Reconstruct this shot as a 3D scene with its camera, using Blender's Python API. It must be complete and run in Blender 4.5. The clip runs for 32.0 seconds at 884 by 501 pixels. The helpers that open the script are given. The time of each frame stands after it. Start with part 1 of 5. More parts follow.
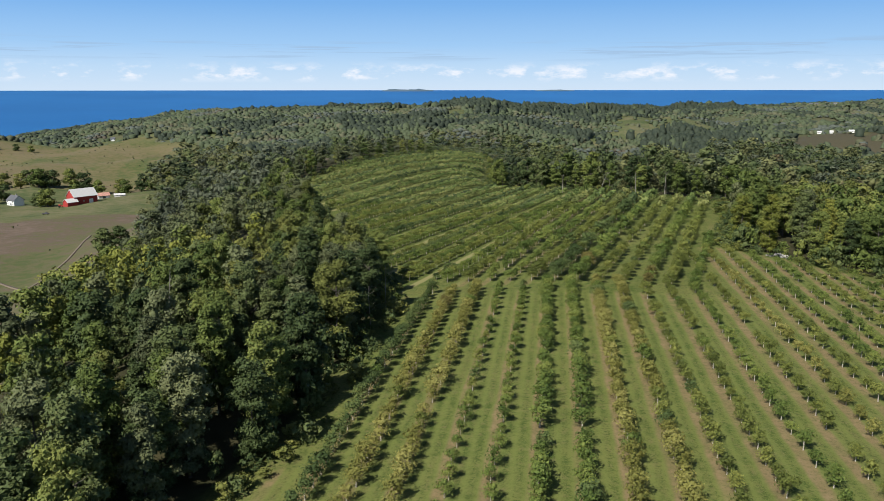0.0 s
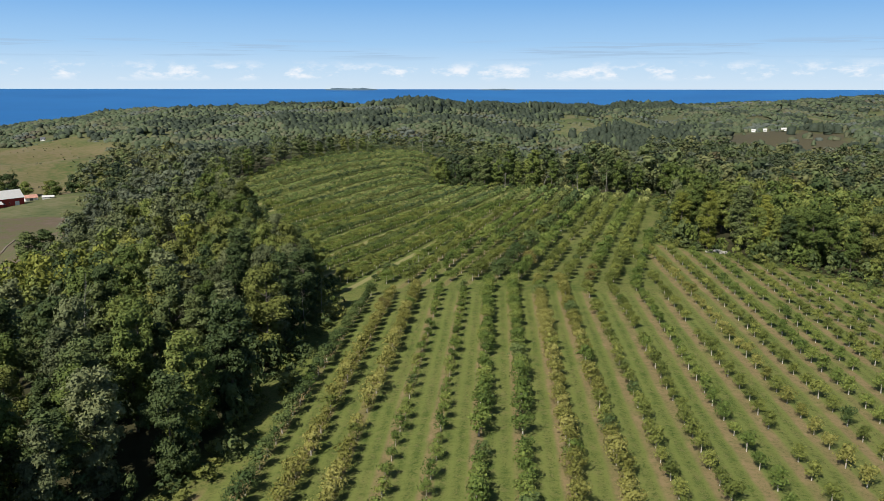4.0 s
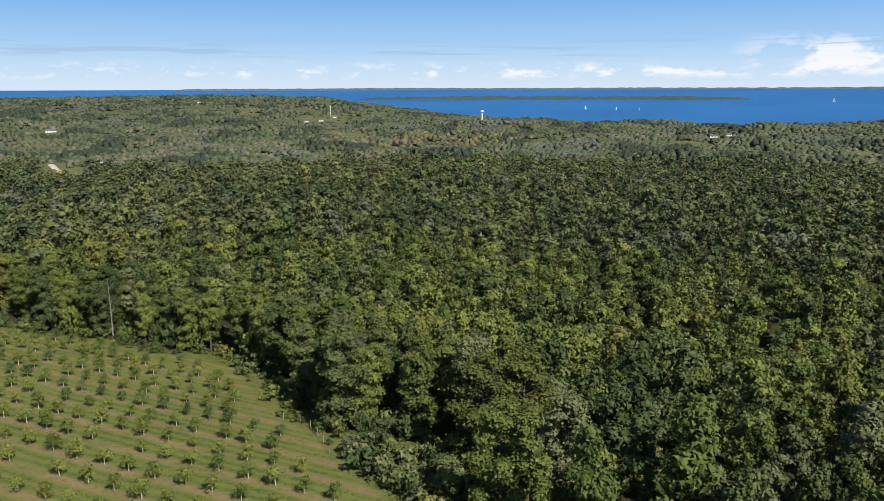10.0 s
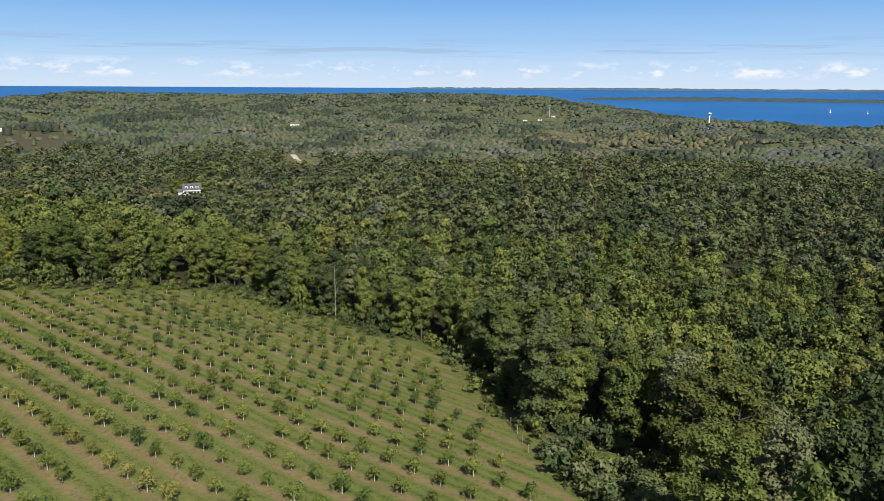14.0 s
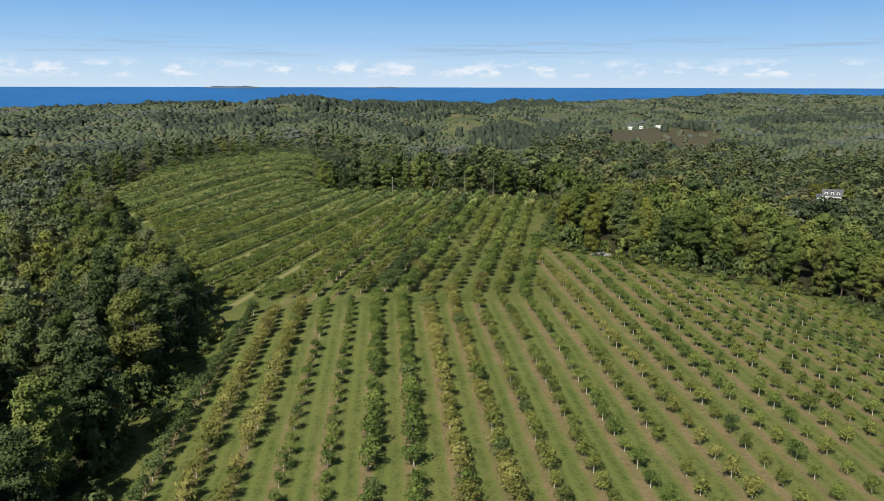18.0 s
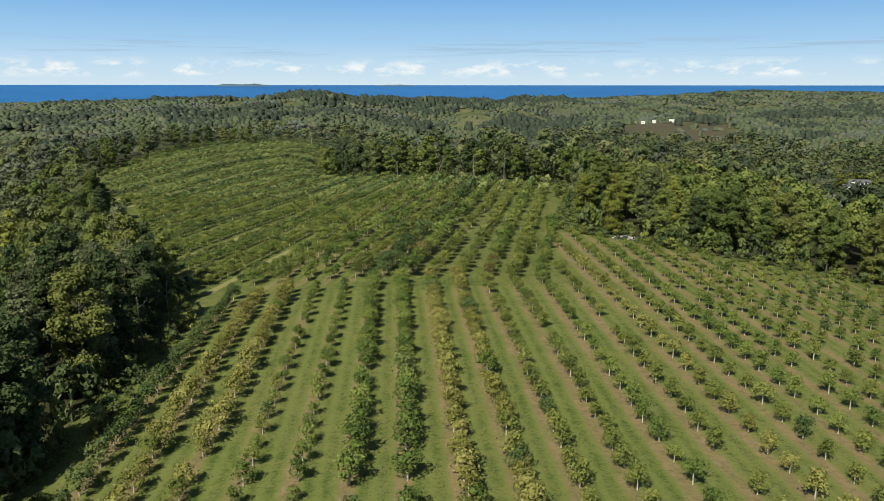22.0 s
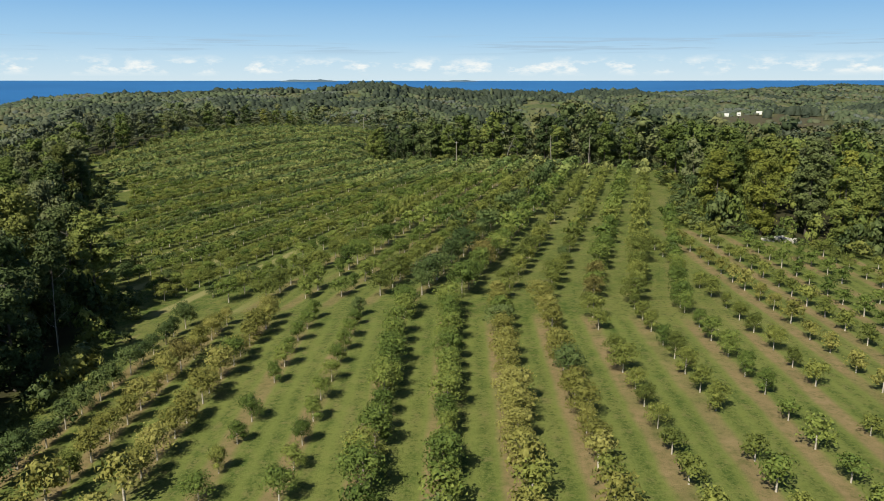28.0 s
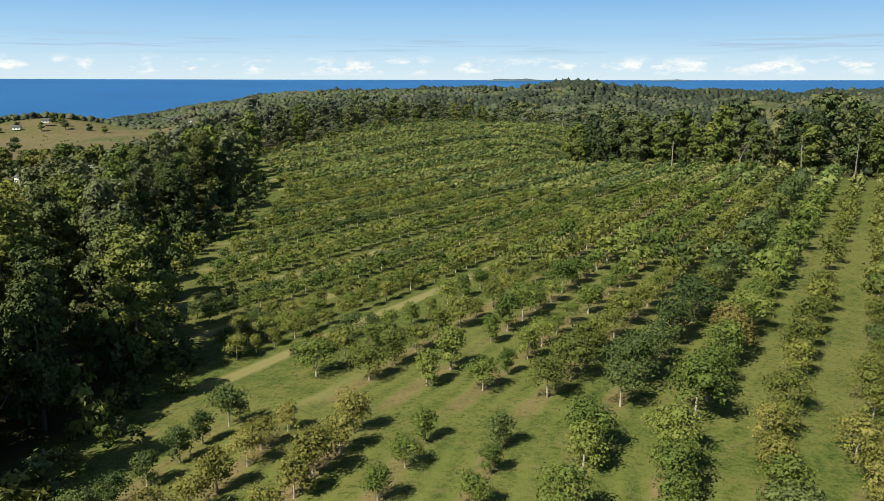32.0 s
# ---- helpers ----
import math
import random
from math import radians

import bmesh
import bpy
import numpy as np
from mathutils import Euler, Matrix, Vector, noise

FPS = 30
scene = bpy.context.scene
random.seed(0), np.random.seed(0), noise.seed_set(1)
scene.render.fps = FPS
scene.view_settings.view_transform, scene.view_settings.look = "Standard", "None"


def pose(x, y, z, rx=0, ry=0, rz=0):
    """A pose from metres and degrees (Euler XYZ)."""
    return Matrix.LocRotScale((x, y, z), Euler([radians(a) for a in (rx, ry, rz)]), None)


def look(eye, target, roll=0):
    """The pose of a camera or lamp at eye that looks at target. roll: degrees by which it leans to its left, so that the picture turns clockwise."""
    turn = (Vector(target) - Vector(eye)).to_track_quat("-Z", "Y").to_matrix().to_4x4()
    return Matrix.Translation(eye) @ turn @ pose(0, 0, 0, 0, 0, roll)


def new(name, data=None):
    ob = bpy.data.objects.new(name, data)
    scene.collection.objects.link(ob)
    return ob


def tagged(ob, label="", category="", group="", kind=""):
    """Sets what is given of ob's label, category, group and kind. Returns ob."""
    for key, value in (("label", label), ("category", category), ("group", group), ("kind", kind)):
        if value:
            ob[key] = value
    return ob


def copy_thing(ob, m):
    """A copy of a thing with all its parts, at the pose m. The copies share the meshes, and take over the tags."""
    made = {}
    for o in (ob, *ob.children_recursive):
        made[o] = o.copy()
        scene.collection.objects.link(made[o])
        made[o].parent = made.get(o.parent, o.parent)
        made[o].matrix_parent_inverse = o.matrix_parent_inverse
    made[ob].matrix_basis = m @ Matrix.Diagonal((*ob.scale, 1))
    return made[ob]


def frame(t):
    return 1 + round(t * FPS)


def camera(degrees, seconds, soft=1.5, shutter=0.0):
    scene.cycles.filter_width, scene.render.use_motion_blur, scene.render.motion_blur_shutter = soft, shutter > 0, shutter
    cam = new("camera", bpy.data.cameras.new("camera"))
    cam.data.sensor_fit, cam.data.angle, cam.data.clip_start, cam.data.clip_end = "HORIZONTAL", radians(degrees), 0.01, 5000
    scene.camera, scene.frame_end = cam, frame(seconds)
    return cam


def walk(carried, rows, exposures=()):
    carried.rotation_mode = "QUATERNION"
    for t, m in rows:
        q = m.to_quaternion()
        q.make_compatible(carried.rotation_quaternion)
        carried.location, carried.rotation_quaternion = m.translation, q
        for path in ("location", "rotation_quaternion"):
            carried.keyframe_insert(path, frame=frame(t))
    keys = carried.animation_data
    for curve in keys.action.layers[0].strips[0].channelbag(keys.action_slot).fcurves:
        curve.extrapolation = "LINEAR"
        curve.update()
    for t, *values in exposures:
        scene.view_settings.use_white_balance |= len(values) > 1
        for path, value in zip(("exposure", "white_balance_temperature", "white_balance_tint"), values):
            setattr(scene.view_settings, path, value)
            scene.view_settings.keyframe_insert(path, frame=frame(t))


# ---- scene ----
# ---- camera: seconds, place, heading (clockwise from +y), tilt below level, lean ----
FOV = 60.55
PATH = [
    (0.0, 0.00, 0.00, 50.76, -12.28, 12.02, 0.04),
    (0.5, 0.14, -0.01, 51.01, -14.66, 12.05, 0.03),
    (1.0, 0.25, 0.01, 51.05, -16.36, 12.05, -0.03),
    (1.5, 0.40, 0.22, 50.99, -18.31, 12.07, -0.08),
    (2.0, 0.62, 0.58, 50.89, -18.50, 12.07, -0.06),
    (2.5, 0.73, 1.16, 50.81, -16.20, 12.09, -0.01),
    (4.5, 0.84, 6.87, 49.75, -3.77, 12.10, -0.07),
    (5.0, 0.70, 7.03, 49.99, 1.97, 12.13, -0.05),
    (5.5, 0.51, 7.01, 50.29, 7.27, 12.15, -0.08),
    (6.0, 0.52, 7.36, 50.41, 14.01, 12.14, 0.06),
    (6.5, 0.31, 8.30, 50.54, 17.09, 12.14, 0.13),
    (7.0, 0.38, 9.02, 50.97, 18.03, 12.13, 0.04),
    (7.5, 0.55, 9.85, 51.56, 20.84, 12.15, 0.07),
    (8.0, 0.70, 10.39, 52.35, 21.69, 12.17, 0.05),
    (8.5, 0.99, 10.45, 53.24, 26.42, 12.15, 0.14),
    (9.0, 1.45, 10.55, 53.66, 34.92, 12.12, 0.19),
    (9.5, 1.68, 11.12, 53.68, 52.73, 12.13, 0.07),
    (10.0, 1.47, 11.86, 53.89, 62.21, 12.14, 0.18),
    (10.5, 1.28, 12.32, 54.07, 66.18, 12.13, 0.20),
    (11.0, 1.24, 12.60, 54.10, 64.95, 12.14, 0.19),
    (11.5, 1.45, 12.75, 53.92, 58.83, 12.15, 0.15),
    (12.0, 1.71, 12.90, 53.74, 52.21, 12.15, -0.03),
    (12.5, 2.03, 12.73, 53.74, 47.88, 12.17, -0.19),
    (13.0, 2.03, 12.70, 53.76, 47.88, 12.18, -0.18),
    (13.5, 1.93, 12.69, 53.81, 47.47, 12.20, -0.26),
    (15.5, 0.54, 11.27, 54.53, 28.57, 12.28, -0.03),
    (16.0, 0.60, 12.01, 54.44, 16.73, 12.31, 0.13),
    (16.5, 1.07, 12.26, 54.05, 7.34, 12.27, -0.04),
    (17.0, 1.31, 12.09, 53.68, 2.57, 12.24, -0.02),
    (17.5, 1.48, 11.73, 53.23, 0.66, 12.22, -0.09),
    (18.0, 1.47, 11.79, 52.26, 0.24, 12.24, -0.12),
    (18.5, 1.53, 12.39, 51.05, 0.10, 12.26, -0.10),
    (19.0, 1.50, 13.75, 49.73, 0.00, 12.23, -0.13),
    (19.5, 1.59, 15.58, 48.61, -0.07, 12.26, -0.14),
    (20.0, 1.69, 17.95, 47.49, -0.14, 12.30, -0.14),
    (20.5, 1.88, 20.85, 46.34, -0.21, 12.27, -0.07),
    (21.0, 2.09, 24.34, 45.21, -0.30, 12.27, -0.06),
    (21.5, 2.25, 28.36, 44.05, -0.40, 12.28, -0.04),
    (22.0, 2.40, 32.40, 42.95, -0.48, 12.29, -0.04),
    (22.5, 2.41, 36.52, 41.96, -0.51, 12.33, -0.01),
    (23.0, 2.40, 41.24, 40.89, -0.57, 12.35, 0.02),
    (23.5, 2.45, 46.18, 39.72, -0.66, 12.35, -0.03),
    (24.0, 2.35, 51.61, 38.61, -0.71, 12.39, 0.01),
    (24.5, 2.38, 56.72, 37.53, -0.82, 12.40, -0.03),
    (26.5, 1.44, 76.42, 33.79, -1.47, 12.49, 0.02),
    (27.0, 1.07, 81.98, 32.70, -2.12, 12.49, -0.04),
    (27.5, 0.64, 87.88, 31.64, -4.50, 12.47, 0.03),
    (28.0, 0.30, 93.73, 30.50, -5.37, 12.46, 0.02),
    (28.5, -0.17, 99.67, 29.38, -6.64, 12.42, -0.01),
    (29.0, -0.65, 105.76, 28.63, -10.65, 12.38, -0.10),
    (29.5, -1.03, 111.51, 27.93, -13.13, 12.39, -0.07),
    (30.0, -1.82, 116.97, 27.37, -14.00, 12.41, -0.07),
    (30.5, -2.81, 122.45, 27.00, -16.94, 12.41, -0.15),
    (31.0, -3.51, 127.85, 26.68, -20.45, 12.43, -0.09),
    (31.5, -4.57, 133.15, 26.49, -20.46, 12.47, -0.11),
    (32.0, -5.85, 138.72, 26.44, -20.48, 12.47, -0.09),
]
cam = camera(FOV, 32.0, soft=0.8)
walk(cam, [(t, pose(x, y, z, 90 - tilt, 0, -head) @ pose(0, 0, 0, 0, 0, -lean)) for t, x, y, z, head, tilt, lean in PATH],
     exposures=[(0.0, 0.53, 6300, 10), (2.5, 0.53, 6320, 10), (5.0, 0.53, 6500, 8), (8.0, 0.45, 6450, 9), (9.5, 0.50, 6480, 10), (11.0, 0.66, 6560, 12), (16.0, 0.47, 6320, 12), (18.0, 0.48, 6380, 9), (21.0, 0.54, 6600, 5), (24.0, 0.52, 6780, 4), (28.0, 0.55, 6850, 4), (32.0, 0.66, 7000, 5)])

# ---- world, sun ----
SUN_AZ, SUN_EL = 206.0, 45.0          # compass-like heading of the sun (clockwise from +y), height in degrees
world = bpy.data.worlds.new("sky")
scene.world = world
world.use_nodes = True


SKY_GAIN = 1.0


def build_world():
    nt = world.node_tree
    nt.nodes.clear()
    N, L = nt.nodes.new, nt.links.new
    out, bg = N("ShaderNodeOutputWorld"), N("ShaderNodeBackground")
    sky = N("ShaderNodeTexSky")
    sky.sky_type, sky.sun_disc = "NISHITA", False
    sky.sun_elevation, sky.sun_rotation = radians(SUN_EL), radians(SUN_AZ)
    sky.altitude, sky.air_density, sky.dust_density, sky.ozone_density = 200, 1.0, 0.6, 2.2
    tc = N("ShaderNodeTexCoord")
    sep = N("ShaderNodeSeparateXYZ")
    L(tc.outputs["Generated"], sep.inputs[0])

    def ramp(a, b, c, d, source):
        r = N("ShaderNodeValToRGB")
        e = r.color_ramp.elements
        e[0].position, e[0].color = a, (0, 0, 0, 1)
        e[1].position, e[1].color = d, (0, 0, 0, 1)
        for p in (b, c):
            n = e.new(p)
            n.color = (1, 1, 1, 1)
        L(source, r.inputs[0])
        return r.outputs[0]

    def noise_at(sx, sz, scale, detail, seed):
        mp = N("ShaderNodeMapping")
        mp.inputs["Scale"].default_value = (sx, sx, sz)
        mp.inputs["Location"].default_value = (seed, seed * 0.7, 0)
        L(tc.outputs["Generated"], mp.inputs[0])
        nz = N("ShaderNodeTexNoise")
        nz.inputs["Scale"].default_value, nz.inputs["Detail"].default_value = scale, detail
        nz.inputs["Roughness"].default_value = 0.62
        L(mp.outputs[0], nz.inputs[0])
        return nz.outputs[0]

    def math_node(op, a, b):
        m = N("ShaderNodeMath")
        m.operation = op
        for i, v in enumerate((a, b)):
            if isinstance(v, (int, float)):
                m.inputs[i].default_value = v
            else:
                L(v, m.inputs[i])
        return m.outputs[0]

    def mix(fac, a, b):
        m = N("ShaderNodeMix")
        m.data_type = "RGBA"
        L(fac, m.inputs["Factor"])
        for i, v in (("A", a), ("B", b)):
            sock = [s for s in m.inputs if s.name == i and s.type == "RGBA"][0]
            if isinstance(v, tuple):
                sock.default_value = v
            else:
                L(v, sock)
        return [s for s in m.outputs if s.type == "RGBA"][0]

    # clear air low over the water: pale at the horizon, blue a few degrees up
    low = N("ShaderNodeValToRGB")
    e = low.color_ramp.elements
    stops = [(0.0, (7.8, 9.3, 10.8)), (0.028, (6.3, 8.5, 10.8)), (0.055, (4.4, 7.2, 10.6)), (0.105, (2.5, 5.4, 9.8)), (0.16, (1.6, 4.3, 9.2))]
    while len(e) < len(stops):
        e.new(0.5)
    for el, (p, c) in zip(e, stops):
        el.position, el.color = p, tuple(v * SKY_GAIN for v in c) + (1,)
    L(sep.outputs["Z"], low.inputs[0])
    fade = N("ShaderNodeMapRange")
    fade.inputs["From Min"].default_value, fade.inputs["From Max"].default_value = 0.14, 0.32
    L(sep.outputs["Z"], fade.inputs[0])
    col = mix(fade.outputs[0], low.outputs[0], sky.outputs[0])
    # a row of small cumulus heads a little above the horizon, with flat pale bases
    band = ramp(0.010, 0.016, 0.022, 0.034, sep.outputs["Z"])
    puff = N("ShaderNodeMapRange")
    puff.inputs["From Min"].default_value, puff.inputs["From Max"].default_value = 0.50, 0.63
    L(math_node("MULTIPLY", noise_at(24.0, 62.0, 1.0, 7, 3.1), 1.0), puff.inputs[0])
    puff.clamp = True
    cl = math_node("MULTIPLY", band, puff.outputs[0])
    tall = ramp(0.012, 0.018, 0.042, 0.066, sep.outputs["Z"])
    east = N("ShaderNodeMapRange")
    east.inputs["From Min"].default_value, east.inputs["From Max"].default_value = 0.990, 0.9985
    east.clamp = True
    L(sep.outputs["X"], east.inputs[0])
    heads = N("ShaderNodeMapRange")
    heads.inputs["From Min"].default_value, heads.inputs["From Max"].default_value = 0.47, 0.56
    heads.clamp = True
    L(noise_at(14.0, 34.0, 1.0, 7, 1.3), heads.inputs[0])
    cl = math_node("MAXIMUM", cl, math_node("MULTIPLY", math_node("MULTIPLY", tall, heads.outputs[0]), east.outputs[0]))
    col = mix(math_node("MULTIPLY", cl, 0.8), col, (12.0, 11.8, 12.0, 1))
    # thin grey streaks higher up
    band2 = ramp(0.034, 0.042, 0.052, 0.062, sep.outputs["Z"])
    streak = N("ShaderNodeMapRange")
    streak.inputs["From Min"].default_value, streak.inputs["From Max"].default_value = 0.52, 0.60
    streak.clamp = True
    L(noise_at(6.0, 210.0, 1.0, 4, 7.7), streak.inputs[0])
    col = mix(math_node("MULTIPLY", math_node("MULTIPLY", band2, streak.outputs[0]), 0.55), col, (4.3, 5.9, 8.0, 1))
    bg.inputs["Strength"].default_value = 0.058
    L(col, bg.inputs[0])
    L(bg.outputs[0], out.inputs[0])


build_world()
sun_data = bpy.data.lights.new("sun", "SUN")
sun_data.energy, sun_data.angle, sun_data.color = 5.0, radians(0.53), (1.0, 0.94, 0.83)
sun = new("sun", sun_data)
_a, _e = radians(SUN_AZ), radians(SUN_EL)
SUN_DIR = Vector((math.sin(_a) * math.cos(_e), math.cos(_a) * math.cos(_e), math.sin(_e)))
sun.matrix_world = look((0, 0, 300), Vector((0, 0, 300)) - SUN_DIR)


# ---- materials ----
def material(name, rough=0.8, spec=0.3, metal=0.0):
    m = bpy.data.materials.new(name)
    m.use_nodes = True
    nt = m.node_tree
    b = nt.nodes["Principled BSDF"]
    b.inputs["Roughness"].default_value = rough
    b.inputs["Metallic"].default_value = metal
    b.inputs["Specular IOR Level"].default_value = spec
    return m, nt, b


def ramp_of(nt, source, stops):
    r = nt.nodes.new("ShaderNodeValToRGB")
    e = r.color_ramp.elements
    while len(e) < len(stops):
        e.new(0.5)
    for el, (p, c) in zip(e, stops):
        el.position, el.color = p, (*c, 1)
    nt.links.new(source, r.inputs[0])
    return r.outputs[0]


def noise_of(nt, scale, detail=4.0, rough=0.6, coords=None):
    n = nt.nodes.new("ShaderNodeTexNoise")
    n.inputs["Scale"].default_value, n.inputs["Detail"].default_value = scale, detail
    n.inputs["Roughness"].default_value = rough
    if coords is not None:
        nt.links.new(coords, n.inputs["Vector"])
    return n.outputs[0]


def mixed(nt, fac, a, b, how="MIX"):
    m = nt.nodes.new("ShaderNodeMix")
    m.data_type, m.blend_type = "RGBA", how
    for sock, v in ((m.inputs["Factor"], fac), ([s for s in m.inputs if s.name == "A" and s.type == "RGBA"][0], a),
                    ([s for s in m.inputs if s.name == "B" and s.type == "RGBA"][0], b)):
        if isinstance(v, (int, float)):
            sock.default_value = v
        elif isinstance(v, tuple):
            sock.default_value = (*v, 1)
        else:
            nt.links.new(v, sock)
    return [s for s in m.outputs if s.type == "RGBA"][0]


def calc(nt, op, a, b=0.0):
    m = nt.nodes.new("ShaderNodeMath")
    m.operation = op
    for i, v in enumerate((a, b)):
        if isinstance(v, (int, float)):
            m.inputs[i].default_value = v
        else:
            nt.links.new(v, m.inputs[i])
    return m.outputs[0]


def leaf_material(name, dark, mid, light, joined=False, through_light=0.12, grain=2.6, island=0.30, whole=0.55):
    """Foliage: every leaf spray its own shade, every tree its own tone, fine leaf relief of 1 / grain metres."""
    m, nt, b = material(name, 0.62, 0.10)
    geo = nt.nodes.new("ShaderNodeNewGeometry")
    if joined:
        at = nt.nodes.new("ShaderNodeAttribute")
        at.attribute_name = "tone"
        tone = at.outputs["Fac"]
    else:
        tone = nt.nodes.new("ShaderNodeObjectInfo").outputs["Random"]
    leafy = noise_of(nt, grain, 3, 0.7, geo.outputs["Position"])
    fac = calc(nt, "ADD", calc(nt, "MULTIPLY", geo.outputs["Random Per Island"], island), calc(nt, "MULTIPLY", tone, whole))
    fac = calc(nt, "ADD", fac, calc(nt, "MULTIPLY", calc(nt, "SUBTRACT", leafy, (0.5 * (island + whole) - 0.135) / 0.75), 0.75))
    col = ramp_of(nt, fac, [(0.08, dark), (0.5, mid), (0.92, light)])
    nt.links.new(col, b.inputs["Base Color"])
    bp = nt.nodes.new("ShaderNodeBump")
    bp.inputs["Strength"].default_value, bp.inputs["Distance"].default_value = 0.7, 0.4 / grain
    nt.links.new(leafy, bp.inputs["Height"])
    nt.links.new(bp.outputs[0], b.inputs["Normal"])
    tr = nt.nodes.new("ShaderNodeBsdfTranslucent")
    nt.links.new(col, tr.inputs[0])
    mx = nt.nodes.new("ShaderNodeMixShader")
    mx.inputs[0].default_value = through_light
    nt.links.new(b.outputs[0], mx.inputs[1])
    nt.links.new(tr.outputs[0], mx.inputs[2])
    last = mx.outputs[0]
    nt.links.new(last, nt.nodes["Material Output"].inputs[0])
    return m


def plain(name, color, rough=0.7, spread=0.25, scale=3.0, spec=0.3, metal=0.0, bump=0.0):
    m, nt, b = material(name, rough, spec, metal)
    tc = nt.nodes.new("ShaderNodeTexCoord")
    n1 = noise_of(nt, scale, 5, 0.65, tc.outputs["Object"])
    n2 = noise_of(nt, scale * 7, 3, 0.6, tc.outputs["Object"])
    f = calc(nt, "ADD", calc(nt, "MULTIPLY", n1, 0.6), calc(nt, "MULTIPLY", n2, 0.4))
    lo, hi = tuple(c * (1 - spread) for c in color), tuple(min(1, c * (1 + spread)) for c in color)
    nt.links.new(ramp_of(nt, f, [(0.3, lo), (0.7, hi)]), b.inputs["Base Color"])
    if bump:
        bp = nt.nodes.new("ShaderNodeBump")
        bp.inputs["Strength"].default_value = bump
        nt.links.new(n2, bp.inputs["Height"])
        nt.links.new(bp.outputs[0], b.inputs["Normal"])
    return m


GREENS = {
    "fresh": ((0.034, 0.056, 0.015), (0.078, 0.108, 0.028), (0.146, 0.168, 0.046)),
    "deep": ((0.022, 0.038, 0.015), (0.052, 0.075, 0.027), (0.098, 0.122, 0.046)),
    "olive": ((0.041, 0.054, 0.015), (0.090, 0.106, 0.028), (0.156, 0.166, 0.047)),
    "bronze": ((0.054, 0.050, 0.019), (0.098, 0.088, 0.031), (0.150, 0.128, 0.046)),
    "yellow": ((0.066, 0.080, 0.016), (0.122, 0.140, 0.028), (0.190, 0.204, 0.046)),
    "grey": ((0.040, 0.053, 0.026), (0.082, 0.100, 0.047), (0.128, 0.147, 0.070)),
}
FRUIT_GREENS = {k: tuple(tuple(v * g for v, g in zip(c, (1.22, 1.21, 1.06))) for c in GREENS[k]) for k in GREENS}
FRUIT_GREENS["yellow"] = ((0.088, 0.092, 0.021), (0.166, 0.162, 0.042), (0.262, 0.244, 0.076))
GREENS = {k: tuple(tuple(v * g for v, g in zip(c, (1.20, 1.14, 1.10))) for c in GREENS[k]) for k in GREENS}
LEAF = {k: leaf_material("leaf_" + k, *v, grain=1.6) for k, v in GREENS.items()}
FRUIT_LEAF = {k: leaf_material("orchard_leaf_" + k, *v, grain=3.5) for k, v in FRUIT_GREENS.items()}
FRUIT_ROWS = {k: leaf_material("orchard_row_leaf_" + k, *v, joined=True) for k, v in FRUIT_GREENS.items()}
NEAR_WOODS = {k: leaf_material("near_wood_leaf_" + k, *v, joined=True, through_light=0.08, grain=1.6) for k, v in GREENS.items()}
# greens for distant woods, with the air's haze painted in: greyer and bluer
HAZED_GREENS = {
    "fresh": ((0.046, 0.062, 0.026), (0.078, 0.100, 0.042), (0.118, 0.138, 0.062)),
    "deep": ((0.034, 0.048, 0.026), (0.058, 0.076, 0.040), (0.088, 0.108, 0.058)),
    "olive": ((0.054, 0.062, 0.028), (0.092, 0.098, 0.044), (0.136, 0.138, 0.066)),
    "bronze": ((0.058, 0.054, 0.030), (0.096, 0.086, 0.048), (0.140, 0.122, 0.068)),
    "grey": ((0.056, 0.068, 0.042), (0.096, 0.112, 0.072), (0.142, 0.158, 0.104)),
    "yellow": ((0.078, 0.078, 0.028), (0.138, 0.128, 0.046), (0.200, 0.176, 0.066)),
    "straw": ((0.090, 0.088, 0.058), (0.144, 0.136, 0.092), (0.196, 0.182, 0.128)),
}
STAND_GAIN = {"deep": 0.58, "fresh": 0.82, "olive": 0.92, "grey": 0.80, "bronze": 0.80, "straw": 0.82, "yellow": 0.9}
# tone of each stand, and extra blue for the painted haze except on straw
HAZED_GREENS = {k: tuple((r * STAND_GAIN.get(k, 1.0), g * STAND_GAIN.get(k, 1.0), (1.0 if k == "straw" else 1.28) * b * STAND_GAIN.get(k, 1.0)) for r, g, b in v) for k, v in HAZED_GREENS.items()}
HAZED_WOODS = {k: leaf_material("hazed_wood_leaf_" + k, *v, joined=True, through_light=0.05, grain=0.4, island=0.14, whole=0.40) for k, v in HAZED_GREENS.items()}
# about half the haze tint, painted into the mid-distance leaf colours
HALF_HAZED_GREENS = {k: tuple(tuple(0.45 * p + 0.55 * q for p, q in zip(c, d)) for c, d in zip(GREENS[k], HAZED_GREENS[k])) for k in GREENS}
WOODS = {k: leaf_material("wood_leaf_" + k, *v, joined=True, through_light=0.08, grain=1.1, island=0.24, whole=0.55) for k, v in HALF_HAZED_GREENS.items()}
# orchard greens brightened by adding a share of the haze-tinted ones
FRUIT_HILL = {k: leaf_material("hill_orchard_leaf_" + k, *[tuple(0.95 * p + 0.55 * q for p, q in zip(c, d)) for c, d in zip(FRUIT_GREENS[k], HAZED_GREENS[k])], joined=True, grain=1.2) for k in FRUIT_GREENS}
# blue-grey woods of far shore and islands: miles of haze put into the colour
HAZED_LAND = plain("hazed_shore_woods", (0.060, 0.095, 0.130), 0.9, 0.25, 0.02)
